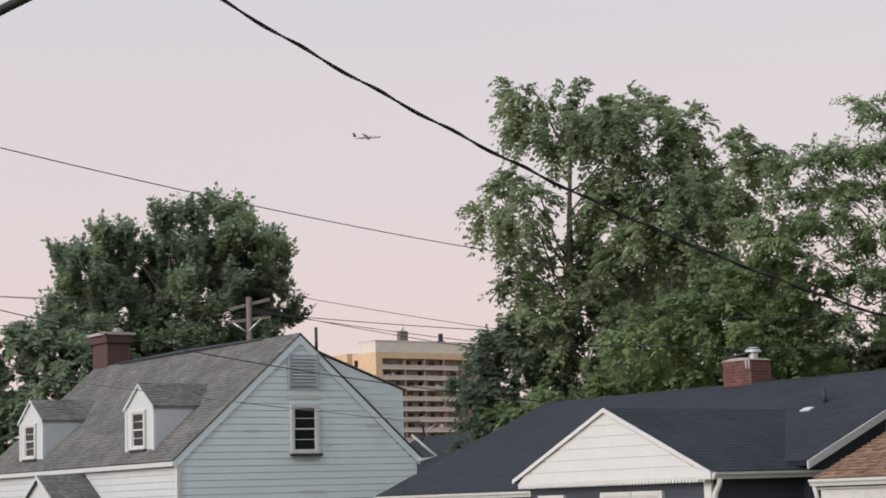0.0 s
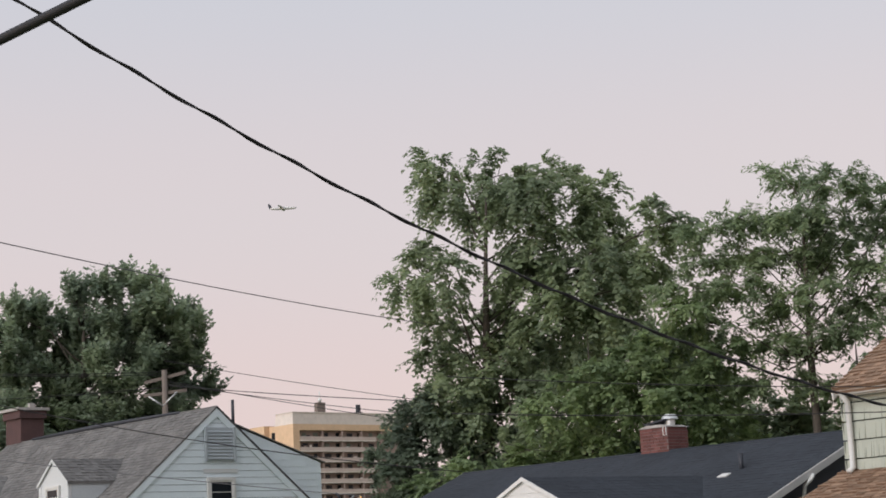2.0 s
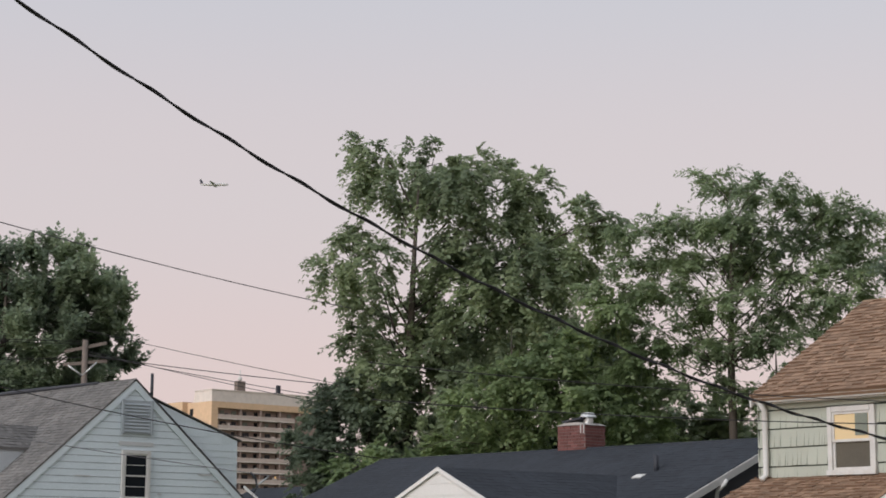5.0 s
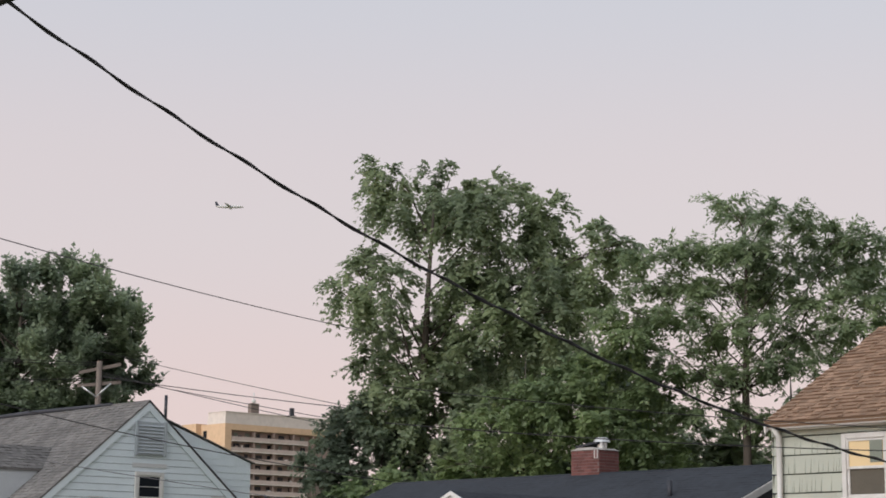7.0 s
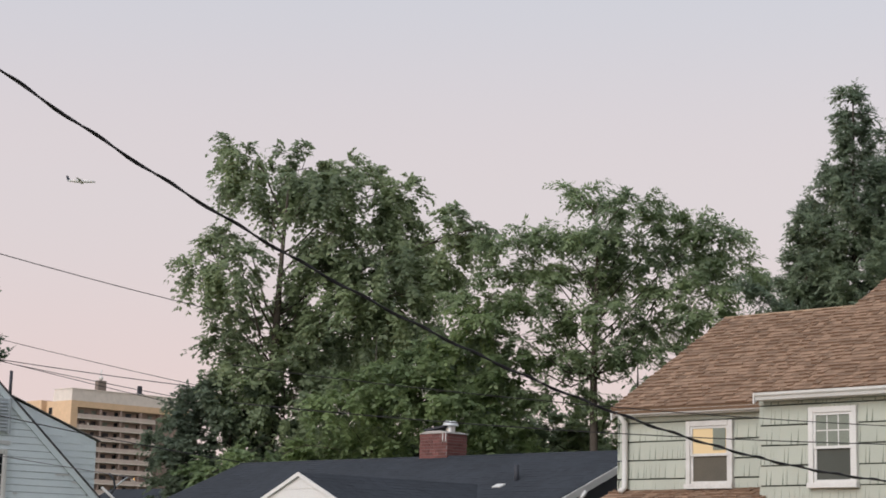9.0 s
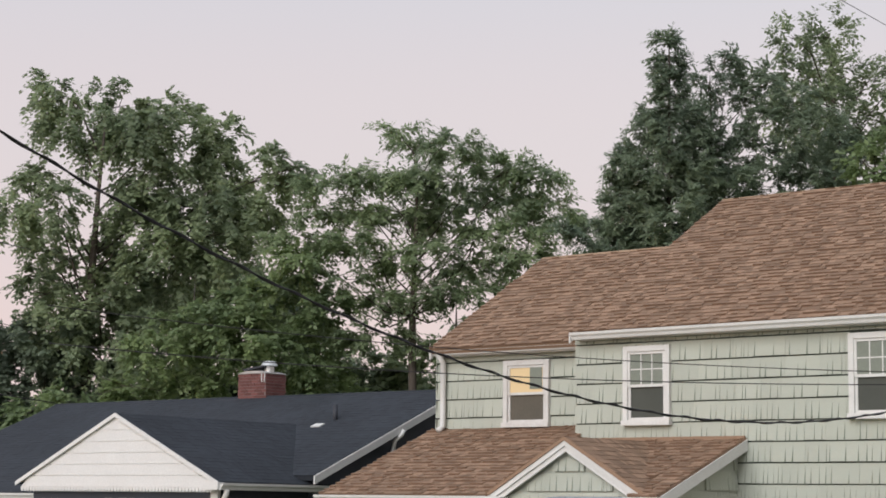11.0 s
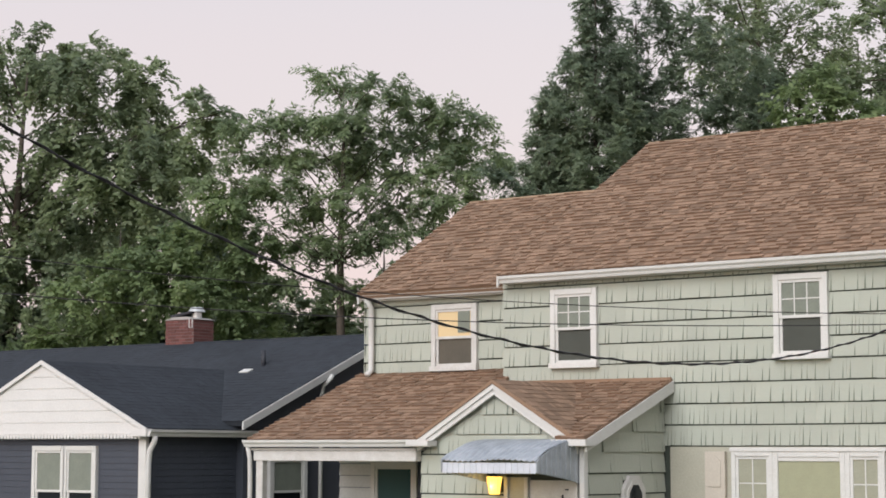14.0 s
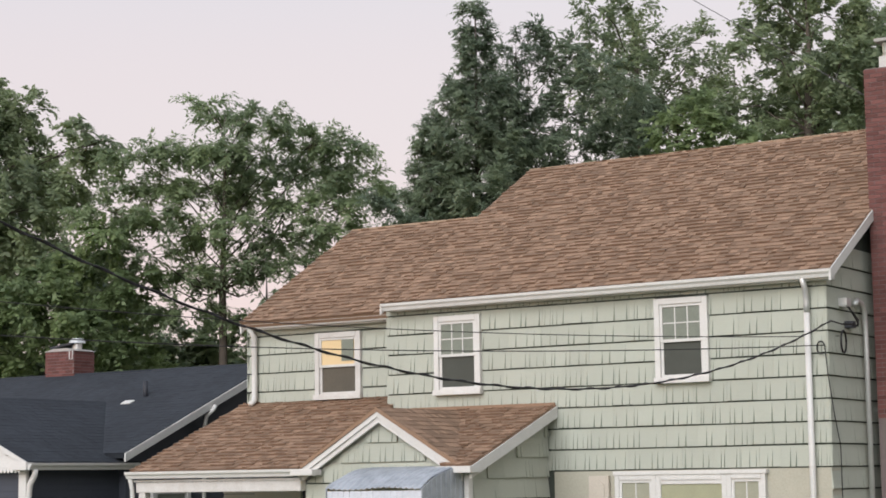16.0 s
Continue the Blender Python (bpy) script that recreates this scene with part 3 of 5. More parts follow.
ring = [(-9.86, 25.50 + 0.10 * math.cos(a), 4.47 + 0.16 * math.sin(a)) for a in [i * math.pi / 8 for i in range(17)]]
tube("cable_coil", ring, 0.014, CABLE, green, sides=6)
ring = [(-10.02 + 0.06 * math.cos(a), 25.03, 4.37 + 0.09 * math.sin(a)) for a in [i * math.pi / 8 for i in range(15)]]
tube("cable_coil", ring, 0.010, CABLE, green, sides=6)
tube("telephone_wire", [(-9.96, 25.03, 4.36), (-9.93, 25.03, 4.0), (-9.90, 25.15, 3.4), (-9.89, 25.3, 3.0), (-9.89, 25.3, 0.5)], 0.008, CABLE, green, sides=6)

# porch: shed roof with a small front gable
PE, PS, PY = 2.80, 0.363, 22.55
PS_WEST = 0.40


def shed(y):
    return PE + PS * (y - PY)


plen = math.hypot(2.86, 2.86 * PS_WEST)
pr = slab("porch_roof", (-20.80, PY, PE), (1, 0, 0), (0, 1, PS_WEST), 3.40, plen, 0.08, BROWN_ROOF, green)
lay_shingles(pr, (-20.80, PY - 0.01, PE), (1, 0, 0), (0, 1, PS_WEST), 3.40, plen, BROWN_ROOF, seed=31)
for x0, x1, y0 in ((-17.42, -14.85, 23.35), (-14.85, -14.35, PY)):
    run = math.hypot(25.07 - y0, (25.07 - y0) * PS)
    pr2 = slab("porch_roof", (x0, y0, shed(y0)), (1, 0, 0), (0, 1, PS), x1 - x0, run, 0.08, BROWN_ROOF, green)
    lay_shingles(pr2, (x0, y0 - 0.01, shed(y0)), (1, 0, 0), (0, 1, PS), x1 - x0, run, BROWN_ROOF, seed=32)
box("flashing", -17.40, -14.36, 25.0, 25.052, shed(25.03) - 0.02, shed(25.03) + 0.045, BROWN_ROOF, green)
PKX, PKZ, GF = -16.0, 3.67, 22.60
back_y = PY + (PKZ - PE) / PS
for s, ex in ((-1, -17.49), (1, -14.53)):
    gv = Vector((PKX - ex, 0, PKZ - 2.80))
    tri = [(ex, GF, 2.80), (PKX, GF, PKZ), (PKX, back_y, PKZ), (ex, GF + 0.04, 2.80)]
    low = [(x, y, z - 0.06) for x, y, z in tri]
    g = quick("gable_roof", tri + low, [(0, 1, 2, 3), (7, 6, 5, 4), (0, 4, 5, 1), (1, 5, 6, 2), (2, 6, 7, 3), (3, 7, 4, 0)], BROWN_ROOF, green)
    gl = gv.length
    lay_shingles(g, (ex, GF - 0.005, 2.80), (0, 1, 0), gv, back_y - GF, gl, BROWN_ROOF, seed=33 + s, expo=0.13, thick=0.007,
                 inside=lambda q, gl=gl: (0, max(0, PY + (q / gl) * (PKZ - 2.80) / PS - GF + 0.05)))
    # layered white rake boards
    for off, dz, w in ((0.0, 0.02, 0.10), (0.03, 0.115, 0.09)):
        prism("rake_board", [(ex - s * 0.02, 2.80 - dz), (PKX, PKZ - dz), (PKX, PKZ - dz - w * 1.18), (ex - s * 0.02, 2.80 - dz - w * 1.18)], "y", GF + 0.02 + off, GF + 0.06 + off, WHITE, green)
box("eave_return", -17.50, -17.08, 22.46, 22.70, 2.69, 2.775, WHITE, green)
box("eave_return", -14.86, -14.27, 22.44, 22.74, 2.69, 2.785, WHITE, green)
prism("rake_board", [(PY + 0.02, PE - 0.02), (25.06, shed(25.06) - 0.02), (25.06, shed(25.06) - 0.19), (PY + 0.02, PE - 0.19)], "x", -14.37, -14.33, WHITE, green)
gutter("gutter", (-20.86, 22.58, 2.79), (-17.10, 22.58, 2.79), (0, -1, 0), WHITE, green, size=0.11)
box("porch_beam", -20.74, -17.42, 22.62, 22.76, 2.46, 2.62, WHITE_WORN, green)
box("soffit", -20.9, -17.42, 22.6, 24.7, 2.625, 2.66, WHITE_WORN, green)
box("porch_post", -20.70, -20.56, 22.64, 22.76, 0.0, 2.46, WHITE_WORN, green)
tube("downspout", [(-20.81, 22.56, 2.70), (-20.80, 22.6, 2.5), (-20.79, 22.6, 2.2), (-20.79, 22.6, 0.1)], 0.038, WHITE_WORN, green)
box("entry_wall", -17.40, -14.52, 22.77, 25.06, 0.0, 2.58, SHAKE_GAP_SHADE, green)
prism("gable_wall", [(-17.44, 2.58), (-14.56, 2.58), (PKX, 3.62)], "y", 22.785, 23.4, SAGE, green)
prism("side_wall", [(22.77, 2.58), (25.06, 2.58), (25.06, shed(25.06) - 0.1), (22.77, shed(22.77) - 0.1)], "x", -15.0, -14.525, SAGE, green)
sp = new("shake_wall")
sp.parent = green
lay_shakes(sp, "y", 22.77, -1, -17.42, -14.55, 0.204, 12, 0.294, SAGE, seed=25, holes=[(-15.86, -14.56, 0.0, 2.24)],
           inside=lambda z: (-17.42, -14.55) if z < 2.68 else (-17.48 + (z - 2.56) / 0.60, -14.53 - (z - 2.56) / 0.60), top=3.6)
sp2 = new("shake_wall")
sp2.parent = green
lay_shakes(sp2, "x", -14.52, 1, 22.78, 25.05, 0.168, 12, 0.303, SAGE, seed=26, width=(0.3, 0.5), grooves=(0, 1, 1), holes=[(23.82, 24.30, 1.65, 2.19)],
           inside=lambda z: (22.78 if z < 2.6 else 22.78 + (z + 0.05 - 2.6) / PS, 25.05), top=3.6)
box("corner_post", -14.55, -14.47, 22.71, 22.82, 0.0, 2.66, WHITE, green)
# eight-sided window in the entry's side
octo = [(24.06 + 0.33 * math.cos(a), 1.92 + 0.37 * math.sin(a)) for a in [math.pi / 8 + i * math.pi / 4 for i in range(8)]]
ow = prism("octagon_window", octo, "x", -14.50, -14.44, WHITE_WORN, green)
octo = [(24.06 + 0.25 * math.cos(a), 1.92 + 0.285 * math.sin(a)) for a in [math.pi / 8 + i * math.pi / 4 for i in range(8)]]
prism("inner_frame", octo, "x", -14.46, -14.425, WHITE_WORN, ow)
octo = [(24.06 + 0.19 * math.cos(a), 1.92 + 0.225 * math.sin(a)) for a in [math.pi / 8 + i * math.pi / 4 for i in range(8)]]
prism("pane", octo, "x", -14.44, -14.42, PANE, ow)
# front door in its white frame, with a cream side panel under the lantern
fd = box("front_door", -15.42, -14.60, 22.73, 22.80, 0.15, 2.20, WHITE_WORN, green, "worn white front door under the awning")
box("letter_plate", -14.86, -14.83, 22.715, 22.735, 1.88, 2.0, DARK_METAL, fd)
box("door_closer", -14.80, -14.74, 22.71, 22.735, 2.06, 2.08, DARK_METAL, fd)
box("door_panel", -15.30, -14.72, 22.72, 22.735, 0.3, 1.0, WHITE_WORN, fd)
box("side_panel", -15.80, -15.50, 22.745, 22.80, 0.1, 2.24, CREAM, green)
for x in (-15.86, -15.50):
    box("door_frame", x, x + 0.07, 22.70, 22.80, 0.1, 2.24, WHITE_WORN, green)
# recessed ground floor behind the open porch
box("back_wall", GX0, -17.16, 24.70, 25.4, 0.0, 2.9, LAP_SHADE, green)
strip_lap("siding", "y", 24.70, -1, GX0, -19.95, 0.2, 2.62, 0.2, CHALK, green, 0.025)
sash_window(green, "y", 24.70, -1, -19.92, -18.95, 0.9, 2.45, trim=0.09, grid=None, upper=TEAL_GLASS, lower=TEAL_GLASS, white=WHITE)
box("pilaster", -18.95, -17.17, 24.66, 24.71, 0, 2.62, NAVY, green)

# corrugated awning over the front door
aw = thing("awning", "curved corrugated aluminium awning with a pale scalloped valance", "awning", at=(-16.2, 22.74, 0))
AW, AD = 1.63, 1.10


def hood_z(k):
    """Height of the hood, from the wall (0) to its front edge (1)."""
    return 2.49 + 0.29 * (1 - k ** 2.1)


steps, ribs = 10, 68
verts, faces = [], []
for lift in (0.0, -0.012):
    for i in range(steps + 1):
        for j in range(ribs + 1):
            x = AW * j / ribs
            ridge = 0.014 * (1 if (j // 2) % 2 else 0)
            sag = 0.014 * math.sin(5 * x + 1.2 * i) * i / steps
            verts.append((x, -(AD + 0.03) * i / steps, hood_z(i / steps) + ridge - sag + lift))
m = (steps + 1) * (ribs + 1)
for i in range(steps):
    for j in range(ribs):
        p = i * (ribs + 1) + j
        faces += [(p, p + ribs + 1, p + ribs + 2, p + 1), (m + p, m + p + 1, m + p + ribs + 2, m + p + ribs + 1)]
edge = [steps * (ribs + 1) + j for j in range(ribs + 1)]
faces += [(a, a + m, b + m, b) for a, b in zip(edge, edge[1:])]
quick("hood", verts, faces, AWNING, aw)
for k in range(32):
    x = k * AW / 32
    outline = [(x, 2.455), (x, 2.325)] + [(x + AW / 64 - AW / 66 * math.cos(i * math.pi / 4), 2.325 - 0.022 * math.sin(i * math.pi / 4)) for i in (1, 2, 3)] + [(x + AW / 32 - 0.001, 2.325), (x + AW / 32 - 0.001, 2.455)]
    prism("valance_strip", outline, "y", -AD - 0.006 * (k % 2), -AD + 0.01, AWNING_PALE, aw)
for sx in (0.0, AW):
    for k in range(18):
        a, b = k / 18, (k + 1) / 18
        foot = 2.16 + 0.17 * ((a + b) / 2) ** 0.7
        outline = [(-AD * a, foot), (-AD * a, hood_z(a) - 0.01), (-AD * b, hood_z(b) - 0.01), (-AD * b, foot), (-AD * (a + b) / 2, foot - 0.018)]
        prism("side_strip", outline, "x", sx - 0.006 - 0.009 * (k % 2), sx + 0.006 + 0.009 * (k % 2), AWNING, aw)
lamp = thing("wall_lantern", "glowing yellow porch lantern beside the front door", "wall lamp", at=(-15.93, 22.68, 2.12))
box("back_plate", -0.05, 0.05, 0.0, 0.06, -0.10, 0.10, DARK_METAL, lamp)
bm = bmesh.new()
bmesh.ops.create_cone(bm, cap_ends=True, segments=6, radius1=0.075, radius2=0.115, depth=0.26)
bmesh.ops.translate(bm, verts=bm.verts, vec=(0, -0.11, 0.0))
part("lantern_glass", bm, LAMP_GLOW, lamp)
bm = bmesh.new()
bmesh.ops.create_cone(bm, cap_ends=True, segments=6, radius1=0.14, radius2=0.02, depth=0.07)
bmesh.ops.translate(bm, verts=bm.verts, vec=(0, -0.11, 0.165))
part("lantern_cap", bm, DARK_METAL, lamp)
pl = new("lantern_light", bpy.data.lights.new("lantern_light", "POINT"))
pl.data.energy, pl.data.color, pl.data.shadow_soft_size = 4, (1.0, 0.7, 0.3), 0.06
pl.location = (-15.93, 22.46, 2.10)

# brick chimney on the gable end
ch = thing("brick_chimney", "tall red brick chimney with a white clay flue pot", "chimney", at=(0, 0, 0))
box("core", -9.80, -8.90, 26.6, 27.55, 0.0, 8.62, MORTAR, ch)
lay_bricks(ch, "y", 26.6, -9.80, -8.90, 3.4, 8.62, BRICK, seed=41)
box("flue_base", -9.61, -9.06, 26.75, 27.4, 8.62, 8.82, WHITE_WORN, ch)
fl = box("flue_pot", -9.56, -9.11, 26.8, 27.35, 8.82, 9.04, WHITE_WORN, ch)
for k in range(9):
    box("rib", -9.55 + 0.05 * k, -9.53 + 0.05 * k, 26.77, 26.80, 8.84, 9.01, CREAM, fl, bevel=0)
box("flue_cap", -9.66, -8.98, 26.7, 27.45, 9.04, 9.09, STONE_CAP, ch)

# ---- charcoal house with a white front gable ----
dark = thing("house", "one-storey charcoal blue house with a white front gable", "house")
DX0, DX1 = -35.7, -23.25
prism("wall", [(24.7, 0), (24.7, 2.86), (29.3, 4.72), (33.9, 2.86), (33.9, 0)], "x", DX0 + 0.3, -26.5, NAVY, dark)
prism("wall", [(25.3, 0), (25.3, 3.1), (29.3, 4.78), (33.9, 2.86), (33.9, 0)], "x", -26.5, DX1 - 0.2, NAVY, dark)
roof_pair(dark, DX0, -26.4, (24.2, 2.80), (29.3, 4.94), 0.10, DARK_ROOF, seed=51, expo=0.145)
roof_pair(dark, -26.4, DX1, (25.05, 3.155), (29.3, 4.94), 0.10, DARK_ROOF, seed=52, expo=0.145)
rake_boards(dark, DX1, (25.05, 3.155), (29.3, 4.94), WHITE, drop=0.16)
rake_boards(dark, DX0, (24.2, 2.80), (29.3, 4.94), WHITE, drop=0.15, side=-1)
gutter("gutter", (DX0, 24.28, 2.79), (-29.4, 24.28, 2.79), (0, -1, 0), WHITE, dark)
tube("downspout", [(-23.16, 27.46, 4.06), (-23.18, 27.42, 3.98), (-23.3, 27.36, 3.86), (-23.36, 27.36, 3.6), (-23.36, 27.36, 0.1)], 0.04, WHITE, dark)
WX0, WX1, WPX, WPZ, WEZ = -28.9, -23.42, -26.14, 4.24, 3.0
box("wing_wall", WX0 + 0.28, WX1 - 0.2, 23.05, 27.0, 0.0, 2.95, NAVY, dark)
strip_lap("siding", "y", 23.05, -1, WX0 + 0.28, WX1 - 0.2, 0.3, 2.88, 0.11, NAVY, dark, 0.012)
strip_lap("siding", "x", WX1 - 0.2, 1, 23.05, 27.0, 0.3, 2.9, 0.11, NAVY, dark, 0.012)
WB = 27.6
for s, ex in ((-1, WX0), (1, WX1)):
    gv = Vector((WPX - ex, 0, WPZ - WEZ))
    tri = [(ex, 22.85, WEZ), (WPX, 22.85, WPZ), (WPX, WB, WPZ), (ex, WB - 0.6, WEZ)]
    low = [(x, y, z - 0.05) for x, y, z in tri]
    g = quick("wing_roof", tri + low, [(0, 1, 2, 3), (7, 6, 5, 4), (0, 4, 5, 1), (1, 5, 6, 2), (2, 6, 7, 3), (3, 7, 4, 0)], DARK_ROOF, dark)
    lay_shingles(g, (ex, 22.84, WEZ), (0, 1, 0), gv, WB - 22.84, gv.length, DARK_ROOF, seed=53 + s, expo=0.145, inside=lambda q: (0, 1.95 + q * 0.98))
    prism("rake_board", [(ex, WEZ), (WPX, WPZ), (WPX, WPZ - 0.075), (ex, WEZ - 0.075)], "y", 22.815, 22.849, SCALLOP, dark)
prism("gable_wall", [(WX0 + 0.1, 2.90), (WX1 - 0.1, 2.90), (WPX, WPZ - 0.06)], "y", 22.875, 23.04, SCALLOP, dark)


def wing_span(z):
    k = max(0.0, (WPZ - 0.08 - z) / (WPZ - WEZ))
    return WPX - (WPX - WX0) * k + 0.05, WPX + (WX1 - WPX) * k - 0.05


for k in range(6):
    z = 2.90 + k * 0.205
    zt = min(z + 0.205, 4.13)
    (lo, hi), (lo2, hi2) = wing_span(z - 0.06), wing_span(zt - 0.06)
    lo, hi = max(lo, WX0 + 0.12), min(hi, WX1 - 0.12)
    n = max(2, int((hi - lo) / 0.115))
    wavy = [(lo + (hi - lo) * i / (4 * n), z + 0.014 * abs(math.sin(i * math.pi / 4))) for i in range(4 * n + 1)]
    quick("board", [(x, 22.865, q) for x, q in wavy] + [(x, 22.874, q) for x, q in wavy] + [(lo2, 22.872, zt), (hi2, 22.872, zt)],
          [(*range(4 * n + 1), 8 * n + 3, 8 * n + 2)] + [(i + 1, i, i + 4 * n + 1, i + 4 * n + 2) for i in range(4 * n)], SCALLOP, dark)
k = 0
while WX0 + 0.15 + k * 0.085 < WX1 - 0.2:
    x = WX0 + 0.15 + k * 0.085
    prism("scallop", [(x + 0.04 + 0.042 * math.cos(a), 2.90 + 0.085 * math.sin(a)) for a in [math.pi + i * math.pi / 6 for i in range(7)]], "y", 22.838, 22.858, SCALLOP, dark)
    k += 1
gutter("gutter", (WX1 - 0.02, 22.85, 2.98), (WX1 - 0.02, 26.6, 2.98), (1, 0, 0), WHITE, dark, size=0.12)
box("eave_return", WX1 - 0.32, WX1 + 0.02, 22.80, 22.98, 2.86, 2.99, SCALLOP, dark)
box("corner_board", WX1 - 0.34, WX1 - 0.16, 22.98, 23.06, 0.0, 2.88, WHITE, dark)
tube("downspout", [(WX1 + 0.04, 23.0, 2.87), (WX1 + 0.03, 23.0, 2.78), (WX1 - 0.10, 23.02, 2.62), (WX1 - 0.13, 23.02, 2.4), (WX1 - 0.13, 23.02, 0.1)], 0.05, WHITE, dark)
# Upper panes take the blind's grey-green as a painted sky reflection.
sash_window(dark, "y", 23.05, -1, -26.50, -25.63, 1.1, 2.70, trim=0.085, grid=None, upper=BLIND_AND_SKY, lower=PANE, white=WHITE)
sash_window(dark, "y", 23.05, -1, -25.66, -24.82, 1.1, 2.70, trim=0.085, grid=None, upper=BLIND_AND_SKY, lower=PANE, white=WHITE)
sash_window(dark, "y", 23.05, -1, -28.32, -27.55, 1.1, 2.68, trim=0.09, grid=None, upper=BLIND_AND_SKY, lower=PANE, white=WHITE)
sash_window(dark, "x", -23.45, 1, 25.95, 27.0, 1.2, 2.55, trim=0.10, grid=None, upper=BLIND_AND_SKY, lower=PANE, white=WHITE)
# chimney on its roof
dch = thing("brick_chimney", "squat red brick chimney with a concrete cap and metal cowl", "chimney")
CX0, CX1, CY0, CY1 = -29.46, -28.62, 29.25, 29.87
box("core", CX0, CX1, CY0, CY1, 4.3, 5.46, MORTAR, dch)
lay_bricks(dch, "y", CY0, CX0, CX1, 4.85, 5.46, BRICK, seed=61)
lay_bricks(dch, "x", CX1, CY0, CY1, 4.85, 5.46, BRICK, seed=62, outw=1)
prism("cap", [(CX0 - 0.03, 5.46), (CX1 + 0.03, 5.46), (CX1 - 0.2, 5.52), (CX0 + 0.25, 5.52)], "y", CY0 - 0.03, CY1 + 0.03, STONE_CAP, dch)
bm = bmesh.new()
bmesh.ops.create_cone(bm, cap_ends=True, segments=16, radius1=0.11, radius2=0.11, depth=0.16)
bmesh.ops.translate(bm, verts=bm.verts, vec=(-28.82, 29.55, 5.58))
part("flue_pipe", bm, STEEL, dch)
bm = bmesh.new()
bmesh.ops.create_cone(bm, cap_ends=True, segments=16, radius1=0.19, radius2=0.13, depth=0.10)
bmesh.ops.translate(bm, verts=bm.verts, vec=(-28.82, 29.55, 5.69))
part("cowl", bm, STEEL, dch)
prism("lid", [(-29.36, 5.53), (-28.8, 5.60), (-28.8, 5.64), (-29.40, 5.57)], "y", 29.3, 29.7, DARK_METAL, dch)
tube("drip_stain_bracket", [(CX1 - 0.12, CY0 - 0.015, 5.46), (CX1 - 0.12, CY0 - 0.015, 5.28), (CX1 - 0.03, CY0 - 0.015, 5.28), (CX1 - 0.03, CY0 - 0.015, 5.46)], 0.012, WHITE, dch, sides=5)
vent = thing("roof_vent", "dark vent pipe with a pale flashing on the roof slope", "vent pipe")
tube("pipe", [(-25.25, 27.8, 4.2), (-25.25, 27.8, 4.62)], 0.05, DARK_METAL, vent)
slab("flashing", (-25.55, 27.4, 4.175), (1, 0, 0), (0, 1, 0.42), 0.24, 0.17, 0.02, WHITE, vent)

# ---- pale blue house with dormers ----
blue = thing("house", "pale blue clapboard house with a grey shingle roof and dormers", "house")
BX0, BX1, BY, BRY, BRZ, BEZ = -62.6, -48.5, 26.0, 30.25, 7.86, 4.06
BPITCH = (BRZ - BEZ) / (BRY - 25.85)
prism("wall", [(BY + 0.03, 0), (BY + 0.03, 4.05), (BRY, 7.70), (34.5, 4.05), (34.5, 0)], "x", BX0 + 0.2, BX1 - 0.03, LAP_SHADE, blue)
f = roof_pair(blue, BX0, BX1 + 0.04, (25.82, BEZ + 0.0), (BRY, BRZ), 0.035, GREY_ROOF, seed=71, expo=0.15)


def blue_span(z):
    k = min(1.0, max(0.0, (BRZ - 0.12 - z) / (BRZ - BEZ)))
    return BRY - 4.3 * k, BRY + 4.3 * k


strip_lap("siding", "x", BX1 - 0.03, 1, BY, 34.5, 1.0, 7.6, 0.205, PALE_BLUE, blue, 0.016, inside=lambda z: blue_span(z) if z > 4.05 else (26.0, 34.5))
strip_lap("siding", "y", BY + 0.03, -1, BX0 + 0.2, BX1 - 0.03, 1.0, 3.9, 0.205, CHALK, blue, 0.016)
box("corner_board", BX1 - 0.10, BX1 + 0.015, BY - 0.02, BY + 0.12, 0, 3.95, CHALK, blue)
box("fascia", BX0, BX1 + 0.02, 25.84, 25.88, 3.90, 4.05, CHALK, blue)
box("soffit", BX0, BX1, 25.88, 26.03, 3.91, 3.95, CHALK, blue, bevel=0)
for s in (1, -1):
    e = BRY - s * 4.43
    prism("rake_board", [(e, BEZ - 0.01), (BRY, BRZ - 0.01), (BRY, BRZ - 0.30), (e + s * 0.1, BEZ - 0.22)], "x", BX1, BX1 + 0.03, PALE_BLUE, blue)
prism("drip_edge", [(BRY + 4.43, BEZ + 0.03), (BRY, BRZ + 0.03), (BRY, BRZ - 0.02), (BRY + 4.43, BEZ - 0.02)], "x", BX1 + 0.03, BX1 + 0.05, DARK_METAL, blue)
# attic vent and gable window
va = new("attic_vent")
va.parent = blue
box("frame", BX1 + 0.0, BX1 + 0.05, 29.80, 30.85, 6.22, 7.22, VENT_GREY, va)
for k in range(9):
    prism("louvre", [(BX1 + 0.03, 6.30 + k * 0.10), (BX1 + 0.085, 6.28 + k * 0.10), (BX1 + 0.03, 6.36 + k * 0.10)], "y", 29.86, 30.79, VENT_GREY, va)
box("frame_side", BX1 + 0.03, BX1 + 0.09, 29.78, 29.87, 6.20, 7.24, VENT_GREY, va)
box("frame_side", BX1 + 0.03, BX1 + 0.09, 30.78, 30.87, 6.20, 7.24, VENT_GREY, va)
sash_window(blue, "x", BX1, 1, 29.84, 30.83, 4.22, 5.72, trim=0.10, grid=(1, 2), muntin_low=True, white=WHITE)
box("sill", BX1 + 0.03, BX1 + 0.14, 29.80, 30.92, 4.14, 4.22, DARK_METAL, blue)
tube("ridge_vent", [(-60.6, BRY - 0.02, BRZ + 0.02), (-56.0, BRY - 0.02, BRZ + 0.05), (-50.6, BRY - 0.02, BRZ + 0.02)], [0.06, 0.085, 0.05], DARK_METAL, blue)
